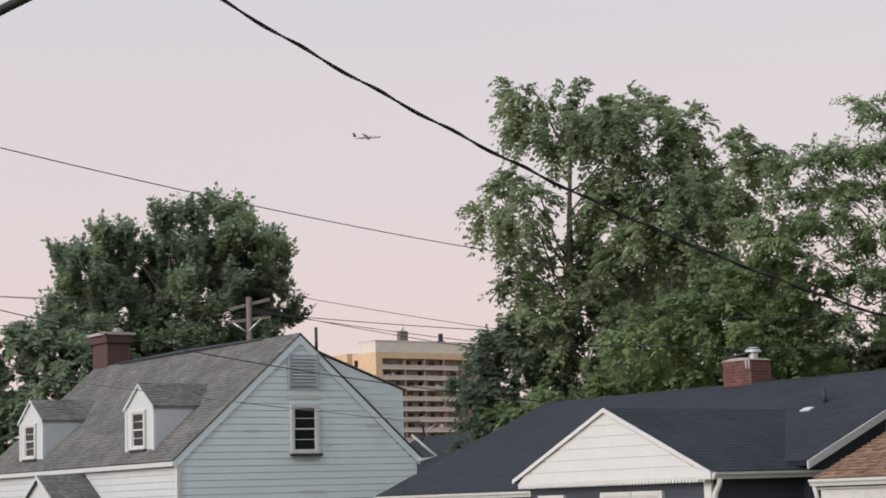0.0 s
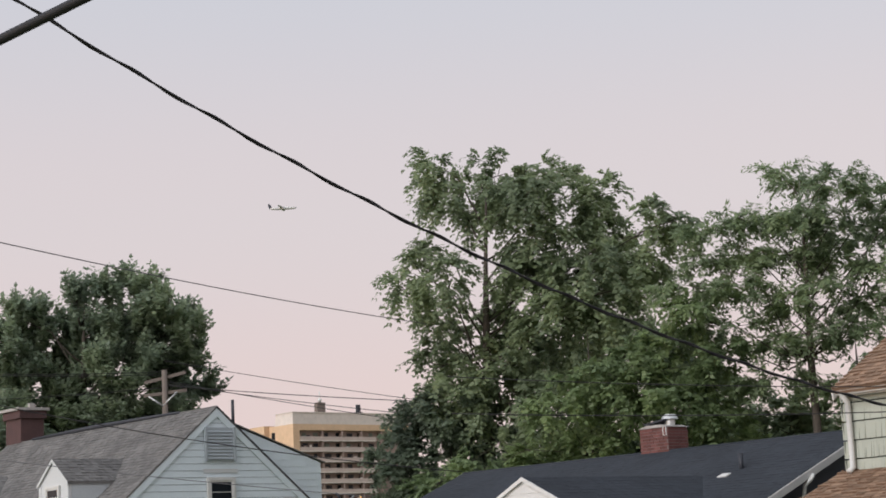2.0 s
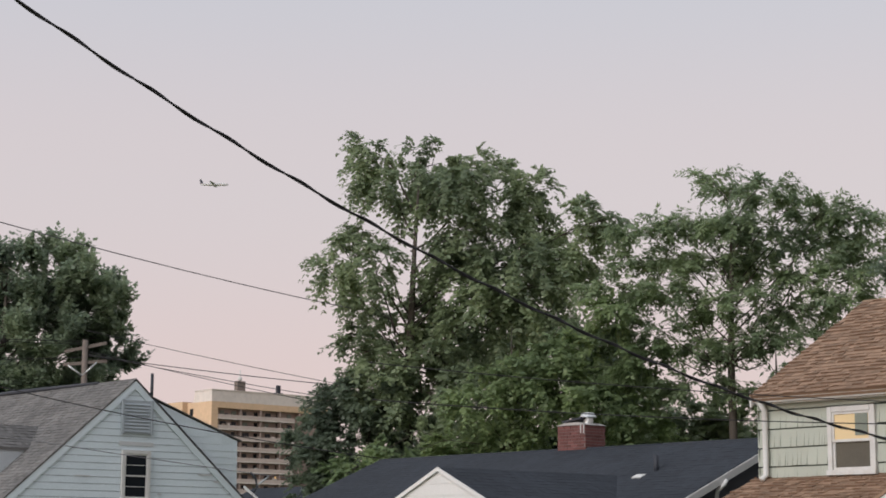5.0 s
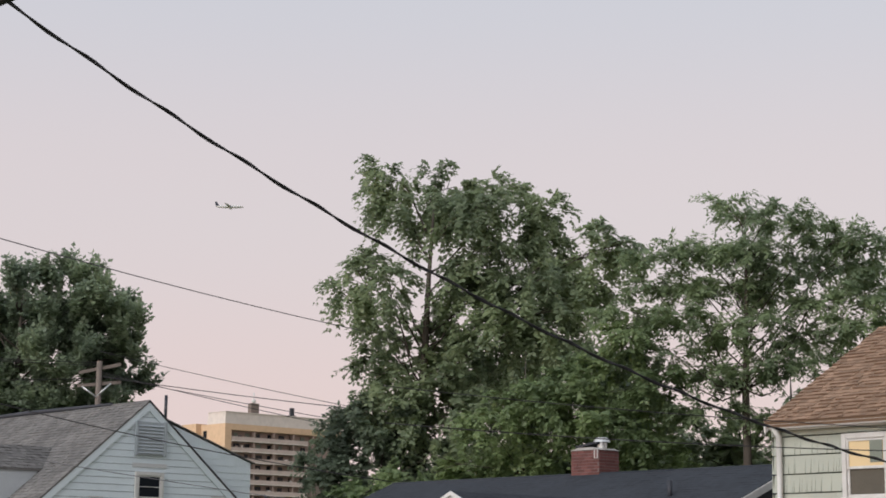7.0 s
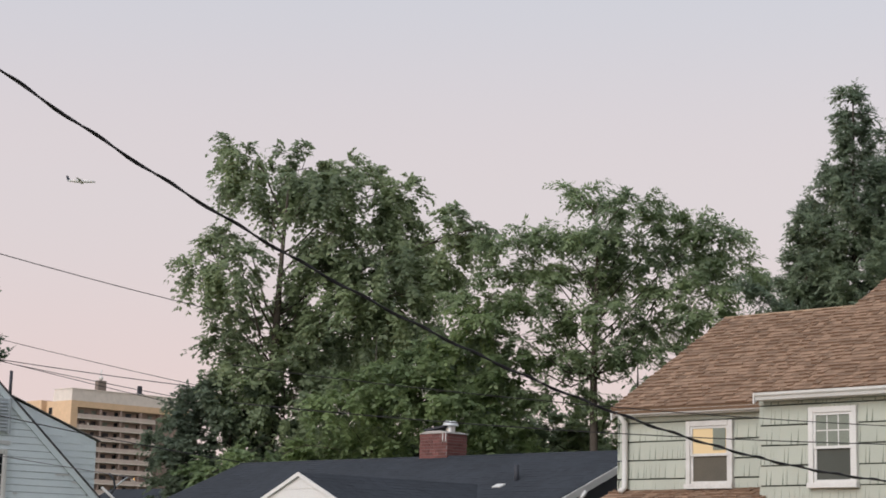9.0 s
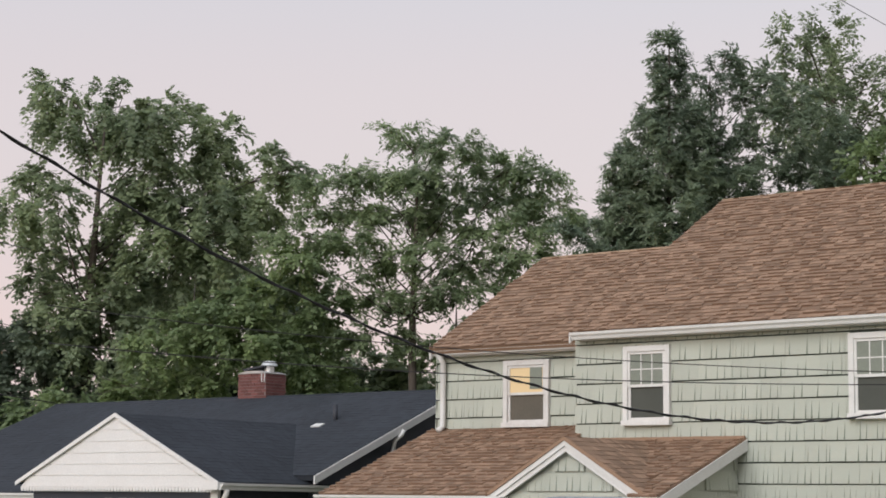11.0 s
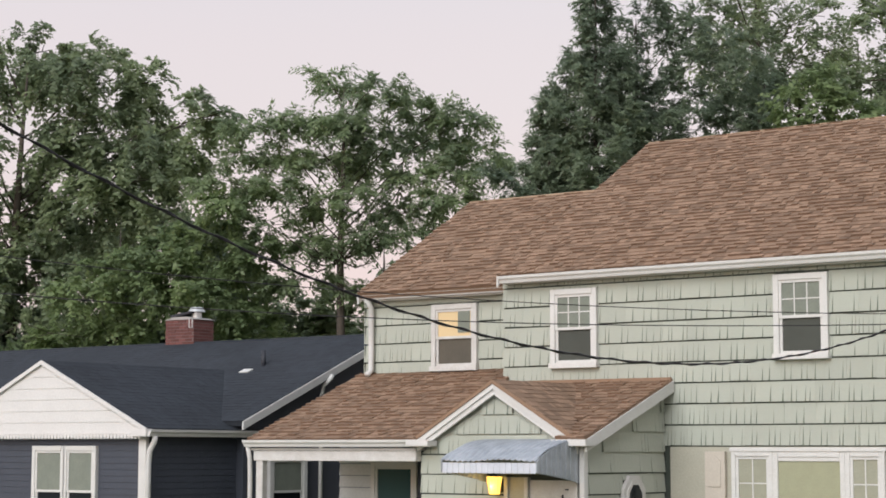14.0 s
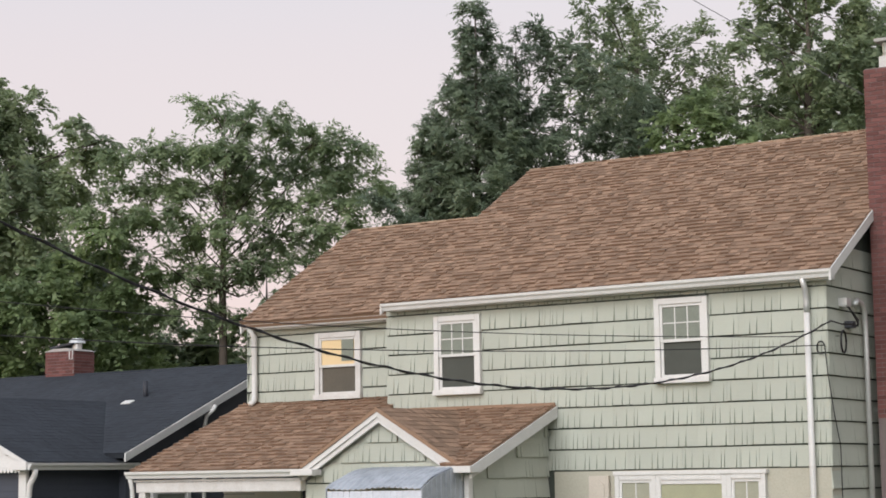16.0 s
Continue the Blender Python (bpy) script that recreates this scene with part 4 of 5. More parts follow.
for y, z, w, h in ((29.95, 3.98, 0.75, 0.07), (31.15, 4.42, 0.14, 0.05), (29.75, 5.86, 1.2, 0.12), (30.1, 3.05, 0.9, 0.06), (32.6, 5.05, 0.5, 0.05), (33.2, 4.85, 0.35, 0.05), (28.3, 4.9, 0.5, 0.04)):
    box("paint_patch", BX1 - 0.005, BX1 + 0.004, y, y + w, z, z + h, CHALK, blue, bevel=0)
# rear shed dormer
prism("rear_dormer", [(30.6, 7.45), (34.2, 6.18), (34.2, 4.0), (30.6, 4.0)], "x", BX0 + 2, BX1 - 0.25, PALE_BLUE, blue)
strip_lap("siding", "x", BX1 - 0.25, 1, 30.6, 34.2, 4.4, 7.3, 0.205, PALE_BLUE, blue, 0.016, inside=lambda z: (30.7, min(34.2, 30.6 + (7.26 - z) / 0.353)))
slab("dormer_roof", (BX0 + 1.9, 34.35, 6.17), (1, 0, 0), (0, -3.7, 1.32), BX1 - BX0 - 2.1, 3.93, 0.03, GREY_ROOF, blue)
tube("vent_pipe", [(-48.75, 31.0, 7.0), (-48.75, 31.0, 8.1)], 0.05, DARK_METAL, blue)
# front dormers
def dormer(cx):
    d = new("dormer")
    d.parent = blue
    w, zb, ze, zp, fy = 0.94, 4.38, 5.79, 6.50, 26.27
    back = lambda z: 25.82 + (z - BEZ) / BPITCH
    verts = [(cx - w, fy, zb), (cx + w, fy, zb), (cx + w, fy, ze), (cx, fy, zp - 0.1), (cx - w, fy, ze)]
    prism("front", [(v[0], v[2]) for v in verts], "y", fy, fy + 0.1, CHALK, d)
    for s in (-1, 1):
        x = cx + s * w
        prism("cheek", [(fy + 0.1, zb + 0.1), (fy + 0.1, ze), (back(ze), ze)], "x", x - s * 0.08, x, CHEEK, d)
        for k in range(6):
            z = zb + 0.12 + k * 0.2
            if z < ze - 0.1:
                y1 = back(z + 0.2) - 0.05
                if y1 > fy + 0.3:
                    box("board", x - 0.0, x + s * 0.014, fy + 0.1, y1, z, z + 0.195, CHEEK, d, bevel=0)
        tri = [(x + s * 0.05, fy - 0.05, ze - 0.03), (cx, fy - 0.05, zp), (cx, back(zp) + 0.1, zp), (x + s * 0.05, back(ze) + 0.02, ze - 0.03)]
        low = [(a, b, c - 0.07) for a, b, c in tri]
        r = quick("dormer_roof", tri + low, [(0, 1, 2, 3), (7, 6, 5, 4), (0, 4, 5, 1), (1, 5, 6, 2), (2, 6, 7, 3), (3, 7, 4, 0)], GREY_ROOF, d)
        gv = Vector((cx - x - s * 0.05, 0, zp - ze + 0.03))
        lay_shingles(r, (x + s * 0.05, fy - 0.05, ze - 0.03), (0, 1, 0), gv, 4, gv.length, GREY_ROOF, seed=81, expo=0.15,
                     inside=lambda q, L=gv.length: (0, back(ze - 0.03 + q / L * (zp - ze + 0.03)) - fy + 0.07))
        prism("rake_board", [(x + s * 0.05, ze - 0.04), (cx, zp - 0.01), (cx, zp - 0.11), (x + s * 0.05, ze - 0.14)], "y", fy - 0.065, fy - 0.03, CHALK, d)
        box("corner_board", x - s * 0.13, x + s * 0.01, fy - 0.02, fy + 0.08, zb, ze, CHALK, d)
    sash_window(d, "y", fy, -1, cx - 0.45, cx + 0.45, zb + 0.12, 5.68, trim=0.08, grid=(1, 2), muntin_low=True, name="dormer_window")
    box("dark_sill", cx - 0.5, cx + 0.5, fy - 0.12, fy - 0.03, zb + 0.04, zb + 0.11, DARK_METAL, d)


dormer(-51.36)
dormer(-59.27)
# entry hood gable
tri = [(-55.85, 24.4, 3.05), (-54.65, 24.4, 3.85), (-54.65, 26.1, 3.85), (-55.85, 26.1, 3.05), (-53.45, 24.4, 3.05), (-53.45, 26.1, 3.05)]
hood = quick("entry_roof", tri + [(x, y, z - 0.08) for x, y, z in tri], [(0, 1, 2, 3), (1, 4, 5, 2), (9, 8, 7, 6), (8, 11, 10, 7), (0, 6, 7, 1), (1, 7, 10, 4), (4, 10, 11, 5), (0, 3, 9, 6)], GREY_ROOF, blue)
for ex in (-55.85, -53.45):
    lay_shingles(hood, (ex, 24.4, 3.05), (0, 1, 0), (-54.65 - ex, 0, 0.80), 1.62, math.hypot(1.2, 0.80), GREY_ROOF, seed=83, expo=0.15)
    prism("rake_board", [(ex, 3.03), (-54.65, 3.83), (-54.65, 3.72), (ex, 2.92)], "y", 24.36, 24.40, CHALK, blue)
prism("entry_gable", [(-55.75, 3.0), (-53.55, 3.0), (-54.65, 3.76)], "y", 24.5, 24.6, CHALK, blue)
bch = thing("brick_chimney", "red brick chimney with a flat stone cap", "chimney")
box("chimney_body", -62.7, -61.5, 30.2, 31.1, 6.5, 8.72, OLD_BRICK, bch)
box("corbel", -62.78, -61.42, 30.12, 31.18, 8.72, 9.0, OLD_BRICK, bch)
box("cap", -62.86, -61.34, 30.04, 31.26, 9.0, 9.10, STONE_CAP, bch)
box("flue", -61.75, -61.6, 30.6, 30.8, 9.10, 9.28, STONE_CAP, bch)
# roof antenna bracket at the rear eave
an = thing("antenna_mast", "bent white antenna bracket at the rear eave", "antenna")
tube("strut", [(-48.4, 34.25, 4.75), (-48.4, 35.2, 4.1), (-48.4, 34.5, 3.95)], 0.045, WHITE, an)
tube("arm", [(-48.4, 34.5, 5.2), (-48.4, 34.7, 5.0), (-48.4, 34.75, 4.75), (-48.4, 34.55, 4.5)], 0.035, DARK_METAL, an)
tube("arm", [(-48.4, 34.75, 4.8), (-48.4, 35.2, 5.1)], 0.03, STEEL, an)
# a dark-roofed neighbour between the rows
nb = thing("house", "low house with a dark roof seen between its neighbours", "house")
prism("wall", [(41, 0), (41, 3.6), (44.5, 5.2), (48, 3.6), (48, 0)], "x", -62, -50, NAVY, nb)
slab("roof", (-62.3, 40.7, 3.55), (1, 0, 0), (0, 3.8, 1.75), 12.6, 4.2, 0.1, DARK_ROOF, nb)
slab("roof", (-49.7, 48.3, 3.55), (-1, 0, 0), (0, -3.8, 1.75), 12.6, 4.2, 0.1, DARK_ROOF, nb)

# ---- apartment tower, far off ----
tw = thing("apartment_tower", "tan brick apartment tower with rows of balconies", "apartment building")
TX, TY, TZ = -379.4, 258.4, 39.9
box("tower_wall", TX - 30, TX - 1.5, TY, TY + 36, 0, TZ, CONCRETE_TAN, tw, bevel=0)
box("tower_wing", TX - 17, TX - 10.5, TY - 1.5, TY + 10, 0, TZ + 0.3, CONCRETE_TAN, tw, bevel=0)
prism("crown", [(TX - 8, TZ), (TX, TZ), (TX, TZ + 2.75), (TX - 7.3, TZ + 2.75)], "y", TY, TY + 36, CONCRETE_PALE, tw)
box("coping", TX - 7.4, TX + 0.15, TY - 0.15, TY + 36, TZ + 2.75, TZ + 2.95, CONCRETE_PALE, tw, bevel=0)
box("frieze", TX - 1.5, TX, TY, TY + 36, TZ - 1.5, TZ, CONCRETE_TAN, tw, bevel=0)
box("end_pier", TX - 1.5, TX, TY, TY + 1.9, 0, TZ - 1.5, CONCRETE_TAN, tw, bevel=0)
box("lift_house", TX - 4.4, TX - 3, TY + 9.6, TY + 12, TZ + 2.9, TZ + 5.7, POLE_WOOD, tw, bevel=0)
bm = bmesh.new()
bmesh.ops.create_uvsphere(bm, u_segments=10, v_segments=6, radius=0.55)
bmesh.ops.translate(bm, verts=bm.verts, vec=(TX - 3.7, TY + 10.8, TZ + 6.3))
part("finial", bm, WHITE, tw)
box("pipe_base", TX - 4.4, TX - 3.2, TY + 21.7, TY + 23.7, TZ + 2.9, TZ + 3.5, DARK_METAL, tw, bevel=0)
box("lit_window", TX - 1.35, TX - 1.25, TY + 20.3, TY + 21.5, TZ - 1.5 - 2.58 * 7 + 1.15, TZ - 1.5 - 2.58 * 7 + 2.0, TOWER_GLOW, tw, bevel=0)
tube("mast", [(TX - 3.7, TY + 10.8, TZ + 5.7), (TX - 3.7, TY + 10.8, TZ + 8.4)], 0.15, WHITE, tw)
box("vent_pipe", TX - 4.2, TX - 3.5, TY + 22.2, TY + 23.2, TZ + 2.9, TZ + 5.4, DARK_METAL, tw, bevel=0)
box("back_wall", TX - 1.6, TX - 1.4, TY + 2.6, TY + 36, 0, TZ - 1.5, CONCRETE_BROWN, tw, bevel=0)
rnd = random.Random(4)
for fl_ in range(13):
    z = TZ - 1.5 - 2.58 * (fl_ + 1)
    if z < 6:
        break
    b = box("balcony", TX - 1.4, TX + 0.2, TY + 1.9, TY + 25, z - 0.12, z + 0.12, CONCRETE_PALE, tw, bevel=0)
    box("railing", TX + 0.05, TX + 0.2, TY + 1.9, TY + 25, z + 0.12, z + 1.0, CONCRETE_RAIL, b, bevel=0)
    for k in range(7):
        y = TY + 3.4 + k * 3.4
        box("window", TX - 1.4, TX - 1.3, y, y + rnd.uniform(1.0, 1.9), z + 0.7, z + 2.05, PANE if rnd.random() > 0.2 else BLIND_AND_SKY, b, bevel=0)
    for k in range(rnd.randrange(4, 8)):
        y, tall = TY + rnd.uniform(2.5, 24), rnd.uniform(0.9, 1.6)
        box("balcony_furniture", TX - 0.7, TX - 0.3, y, y + rnd.uniform(0.3, 0.9), z + 0.12, z + tall, rnd.choice((CONCRETE_PALE, DARK_METAL, CONCRETE_BROWN, WHITE)), b, bevel=0)
    for k in range(4):
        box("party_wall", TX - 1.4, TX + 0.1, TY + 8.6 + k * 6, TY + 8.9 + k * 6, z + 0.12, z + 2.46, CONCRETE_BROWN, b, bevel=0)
for fl_ in range(9):
    box("window", TX - 14.6, TX - 13.2, TY - 1.56, TY - 1.5, TZ - 2.6 - 2.58 * fl_, TZ - 1.2 - 2.58 * fl_, PANE, tw, bevel=0)
    box("window", TX - 9.4, TX - 7.9, TY - 0.06, TY, TZ - 3.2 - 2.58 * fl_, TZ - 1.5 - 2.58 * fl_, PANE, tw, bevel=0)


# ---- trees ----
def leaf_mesh(name, p, ax, nv, size, material, parent, rng, fold=0.14):
    """Folded four-sided leaves: from p along ax, each facing nv."""
    m = len(p)
    ax = ax / (np.linalg.norm(ax, axis=1)[:, None] + 1e-9)
    sd = np.cross(ax, nv)
    sd /= np.linalg.norm(sd, axis=1)[:, None] + 1e-9
    up = np.cross(sd, ax)
    k = rng.uniform(0.6, 1.3, m)[:, None]
    L, w = size[0] * k, size[1] * k
    v = np.stack([p, p + ax * L * 0.45 + sd * w * 0.5 - up * w * fold, p + ax * L, p + ax * L * 0.45 - sd * w * 0.5 - up * w * fold], 1).reshape(-1, 3)
    me = bpy.data.meshes.new(name)
    me.vertices.add(m * 4)
    me.vertices.foreach_set("co", v.astype(np.float32).ravel())
    me.loops.add(m * 4)
    me.loops.foreach_set("vertex_index", np.arange(m * 4, dtype=np.int32))
    me.polygons.add(m)
    me.polygons.foreach_set("loop_start", np.arange(0, m * 4, 4, dtype=np.int32))
    me.polygons.foreach_set("loop_total", np.full(m, 4, dtype=np.int32))
    me.update(calc_edges=True)
    me.materials.append(material)
    ob = new(name, me)
    ob.parent = parent
    return ob


def unit(v):
    return v / (np.linalg.norm(v, axis=-1, keepdims=True) + 1e-9)


def sprays(rng, base, way, per, spread, length, pairs, sag, splay=0.85, pinch=0.05):
    """Leafy twigs in tufts: per twigs from each base, round its way, with a pair of leaves at every step. Returns leaf feet, axes and normals."""
    n = len(base)
    b = np.repeat(base, per, 0) + rng.normal(0, pinch, (n * per, 3))
    d = unit(np.repeat(way, per, 0) + rng.normal(0, spread, (n * per, 3)))
    ln = length * rng.uniform(0.6, 1.3, (n * per, 1))
    side = unit(np.cross(d, np.array([0, 0, 1.0])) + rng.normal(0, 0.25, d.shape))
    P, A, N = [], [], []
    for i in range(pairs):
        g = (i + 0.7) / pairs
        at = b + d * ln * g + np.array([0, 0, -1.0]) * sag * ln * g * g
        run = unit(d + np.array([0, 0, -2.0]) * sag * g)
        for s in (-1, 1):
            P.append(at + rng.normal(0, 0.015, at.shape))
            A.append(run * 0.55 + side * s * splay + np.array([0, 0, -0.25]) + rng.normal(0, 0.22, at.shape))
            N.append(np.array([0, 0, 0.9]) + d * 0.35 + rng.normal(0, 0.35, at.shape))
    return np.concatenate(P), np.concatenate(A), np.concatenate(N)


def tree(name, label, category, base, turn, blobs, material, size=(0.16, 0.10), tufts=26, per=5, seed=1, trunk=0.2, deep=1.5, squash=(1, 1, 0.8), core=0.45,
         out=0.8, rise=0.15, spread=0.40, length=0.5, pairs=5, sag=0.35, splay=0.85, trunk_u=0.0, swell=1.0, limbs=True):
    """A tapered trunk, a limb to each mass of the crown, twigs, and tufts of leafy sprays over each mass.
    blobs: (across, height, radius); tufts: how many to a square metre of radius."""
    rng = np.random.default_rng(seed)
    t = thing(name, label, category, at=(base[0], base[1], 0))
    r = np.array([math.cos(radians(turn)), math.sin(radians(turn)), 0.0])
    q = np.array([-math.sin(radians(turn)), math.cos(radians(turn)), 0.0])
    low, high = min(b[1] - b[2] for b in blobs), max(b[1] for b in blobs)
    fork = low + (high - low) * 0.25
    stem = [r * trunk_u + np.array([0, 0, -0.1]), r * trunk_u + np.array([0.05, 0.02, fork * 0.5]), r * trunk_u * 0.9 + np.array([0, 0, fork]),
            r * trunk_u * 0.8 + np.array([0.1, 0, (fork + high) / 2]), r * trunk_u * 0.6 + np.array([0.0, 0.1, high - 0.5])]
    tube("trunk", stem, [trunk * 1.3, trunk, trunk * 0.75, trunk * 0.38, trunk * 0.08], BARK, t)
    feet, ways = [], []
    sq = np.array(squash)
    for u, h, rad in blobs:
        rad *= swell
        mid = r * u + q * rng.uniform(-deep, deep) + np.array([0, 0, h])
        n = max(6, int(tufts * rad * rad))
        d = unit(rng.normal(0, 1, (n, 3)))
        reach = rad * rng.uniform(core, 1.0, n) ** 0.6
        feet.append(mid + d * sq * np.maximum(reach - length * 0.25, reach * 0.4)[:, None])
        ways.append(unit(d * sq * out + np.array([0, 0, rise])))
        if not limbs:
            continue
        at = min(max(fork, h - abs(u) * 0.75 - 0.6), high - 1.0)
        start = r * trunk_u * 0.85 + np.array([0, 0, at])
        bend = start * 0.45 + mid * 0.55 + np.array([0, 0, 0.18 * abs(u)]) + rng.normal(0, 0.18, 3)
        knee = start * 0.8 + mid * 0.2 + rng.normal(0, 0.1, 3)
        thick = trunk * 0.2
        tube("limb", [start, knee, bend, mid], [thick, thick * 0.8, thick * 0.55, thick * 0.22], BARK, t, sides=5)
        for _ in range(3):
            e = mid + unit(rng.normal(0, 1, 3)) * rad * 0.55 * sq
            tube("limb", [bend * 0.3 + mid * 0.7, (mid + e) / 2 + rng.normal(0, 0.08, 3), e], [thick * 0.35, thick * 0.25, thick * 0.1], BARK, t, sides=4)
    p, a, nv = sprays(rng, np.concatenate(feet), np.concatenate(ways), per, spread, length, pairs, sag, splay)
    leaf_mesh("crown", p, a, nv, size, material, t, rng)
    return t


MAPLE = dict(size=(0.24, 0.17), tufts=16, per=11, rise=0.95, out=0.55, spread=0.20, length=0.85, pairs=6, sag=-0.05, splay=0.7, squash=(1, 1, 1), core=0.25)
ELM = dict(size=(0.18, 0.12), tufts=15, per=9, rise=0.05, out=0.9, spread=0.40, length=0.74, pairs=6, sag=0.62, core=0.35, squash=(1.05, 1.05, 0.95))
PINNATE = dict(size=(0.20, 0.075), tufts=23, per=6, rise=0.16, out=1.0, spread=0.36, length=0.70, pairs=8, sag=0.40, squash=(1.35, 1.35, 0.36), core=0.3)
ASH = dict(size=(0.18, 0.11), tufts=32, per=6, core=0.2, rise=0.1, out=0.9, spread=0.40, length=0.55, pairs=6, sag=0.45, squash=(1.1, 1.1, 0.7))
FILL = dict(size=(0.22, 0.15), tufts=17, per=9, length=0.6, pairs=6, core=0.3, deep=0.8)

tree("maple_tree", "dark green maple with an upright bristling crown", "tree", (-70.0, 37.2), 62,
     [(-4.2, 12.9, 0.83), (-2.6, 13.8, 0.71), (-1.9, 13.9, 0.71), (-0.3, 14.2, 0.67), (0.9, 14.8, 0.60), (1.8, 14.8, 0.71), (2.7, 14.4, 0.71), (3.4, 13.5, 0.95), (4.3, 13.5, 0.76), (4.3, 12.7, 0.83), (4.6, 11.7, 0.83), (4.9, 10.6, 0.79), (-3.5, 11.9, 1.19),
      (-1.8, 12.6, 1.31), (0.1, 13.1, 1.31), (1.7, 13.1, 1.43), (3.1, 12.1, 1.31), (-3.9, 10.9, 1.19), (-2.3, 10.8, 1.43), (-0.4, 11.3, 1.55), (1.5, 11.3, 1.55), (3.4, 10.8, 1.31), (-4.7, 9.9, 0.90), (-3.0, 9.4, 1.19), (-1.1, 9.6, 1.31), (1.0, 9.6, 1.19), (3.8, 9.5, 0.95), (-2.3, 8.7, 1.31), (-0.2, 8.7, 1.43), (1.9, 8.8, 1.43), (3.3, 9.0, 1.07)], LEAF_MAPLE, seed=2, trunk=0.26, swell=1.0, **MAPLE)
tree("maple_tree", "low dark maple behind the blue house", "tree", (-66.5, 32.3), 66,
     [(-0.9, 8.4, 1.2), (0.1, 7.3, 1.09), (-0.8, 6.3, 1.3), (0.8, 8.1, 0.98), (1.7, 7.5, 0.87), (0.2, 8.8, 0.87), (-2.0, 7.4, 1.2), (-3.0, 7.5, 1.4), (-3.0, 5.5, 1.4), (-1.5, 5.0, 1.4),
      (1.0, 6.0, 1.3), (2.5, 6.3, 1.0), (-1.8, 9.0, 1.0), (-3.4, 9.2, 1.0), (-3.6, 6.5, 1.0), (-2.6, 9.7, 0.8), (-3.6, 5.5, 1.0), (-4.6, 8.4, 1.2), (-4.6, 6.4, 1.3)], LEAF_MAPLE, seed=3, **FILL)
tree("elm_tree", "tall open-crowned elm with drooping leafy sprays", "tree", (-47.2, 41.0), 49.1,
     [(-2.0, 16.4, 0.9), (0.1, 16.1, 1.0), (-1.5, 15.2, 1.2), (1.3, 15.3, 1.0), (2.4, 15.2, 0.95), (3.6, 15.2, 0.9), (3.2, 13.8, 1.1), (5.8, 13.8, 0.55), (-3.1, 12.5, 0.8), (-2.0, 12.0, 0.95), (0.4, 14.8, 1.15),
      (5.0, 13.6, 0.9), (4.4, 12.7, 1.0), (2.4, 13.1, 1.2), (1.0, 13.4, 1.0), (0.7, 11.1, 1.43), (-2.7, 13.2, 0.67), (-0.9, 9.4, 1.42), (-2.3, 9.2, 0.85), (2.0, 10.6, 1.62),
      (0.0, 7.9, 1.61), (1.9, 8.6, 1.52), (3.3, 11.5, 1.53), (1.6, 12.1, 1.0), (-2.2, 11.2, 0.7), (4.4, 12.0, 0.8), (-0.4, 10.6, 0.9), (-1.9, 8.0, 1.2), (-2.6, 10.2, 0.6), (0.4, 12.4, 0.8), (-3.6, 12.3, 0.5)],
     LEAF_ELM, seed=5, trunk=0.22, trunk_u=-0.9, swell=1.12, **ELM)
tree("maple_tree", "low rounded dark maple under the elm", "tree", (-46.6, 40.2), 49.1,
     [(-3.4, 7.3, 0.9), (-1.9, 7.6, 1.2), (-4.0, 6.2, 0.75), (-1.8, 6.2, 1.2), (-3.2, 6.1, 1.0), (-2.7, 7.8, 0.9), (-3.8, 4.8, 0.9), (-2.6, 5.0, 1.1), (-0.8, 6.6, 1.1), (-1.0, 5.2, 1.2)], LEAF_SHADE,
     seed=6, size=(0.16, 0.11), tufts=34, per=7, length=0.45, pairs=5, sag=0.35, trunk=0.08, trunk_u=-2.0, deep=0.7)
tree("ash_tree", "fresh green young ash at the back of the yards", "tree", (-42.0, 39.6), 46.7,
     [(0.0, 6.5, 1.08), (-1.8, 5.9, 0.87), (-5.1, 5.2, 0.7), (-3.5, 5.5, 0.87), (1.7, 7.6, 1.22), (2.5, 9.2, 0.88), (1.3, 8.7, 0.88), (3.1, 7.2, 1.14), (4.2, 6.5, 1.05), (0.2, 8.2, 1.0),
      (-1.0, 7.3, 0.9), (3.3, 10.2, 0.8), (4.2, 8.6, 0.9)], LEAF_BRIGHT, seed=7, trunk=0.07, **ASH)
tree("locust_tree", "layered locust tree with feathery leaves and pale limbs", "tree", (-37.6, 44.9), 39.9,
     [(-0.6, 14.7, 0.50), (0.1, 14.1, 0.53), (0.9, 13.8, 0.74), (2.0, 13.5, 0.70), (3.0, 13.2, 0.67), (4.0, 13.0, 0.67), (-2.7, 12.8, 0.60), (-1.7, 13.0, 0.63),
      (-0.7, 13.2, 0.81), (0.4, 12.8, 0.91), (1.6, 12.5, 0.91), (2.9, 12.5, 0.77), (4.2, 12.0, 0.84), (5.1, 11.6, 0.60), (-2.8, 11.9, 0.70), (-1.5, 11.9, 0.81), (-0.3, 11.8, 0.77),
      (3.5, 11.3, 0.81), (-3.4, 11.0, 0.88), (-1.9, 10.7, 0.74), (-0.6, 10.2, 0.77), (1.7, 10.2, 0.81), (3.3, 10.4, 0.88), (-2.6, 9.6, 0.88),
      (-0.9, 9.1, 0.81), (0.9, 9.1, 0.77), (2.4, 9.1, 0.85), (-4.6, 9.6, 0.9), (-3.8, 8.4, 1.0), (-1.4, 7.9, 0.95), (1.8, 7.6, 1.1), (1.1, 11.6, 0.7), (0.5, 10.6, 0.6), (2.4, 11.3, 0.65)],
     LEAF_LOCUST, seed=9, trunk=0.15, deep=1.2, swell=1.1, **PINNATE)


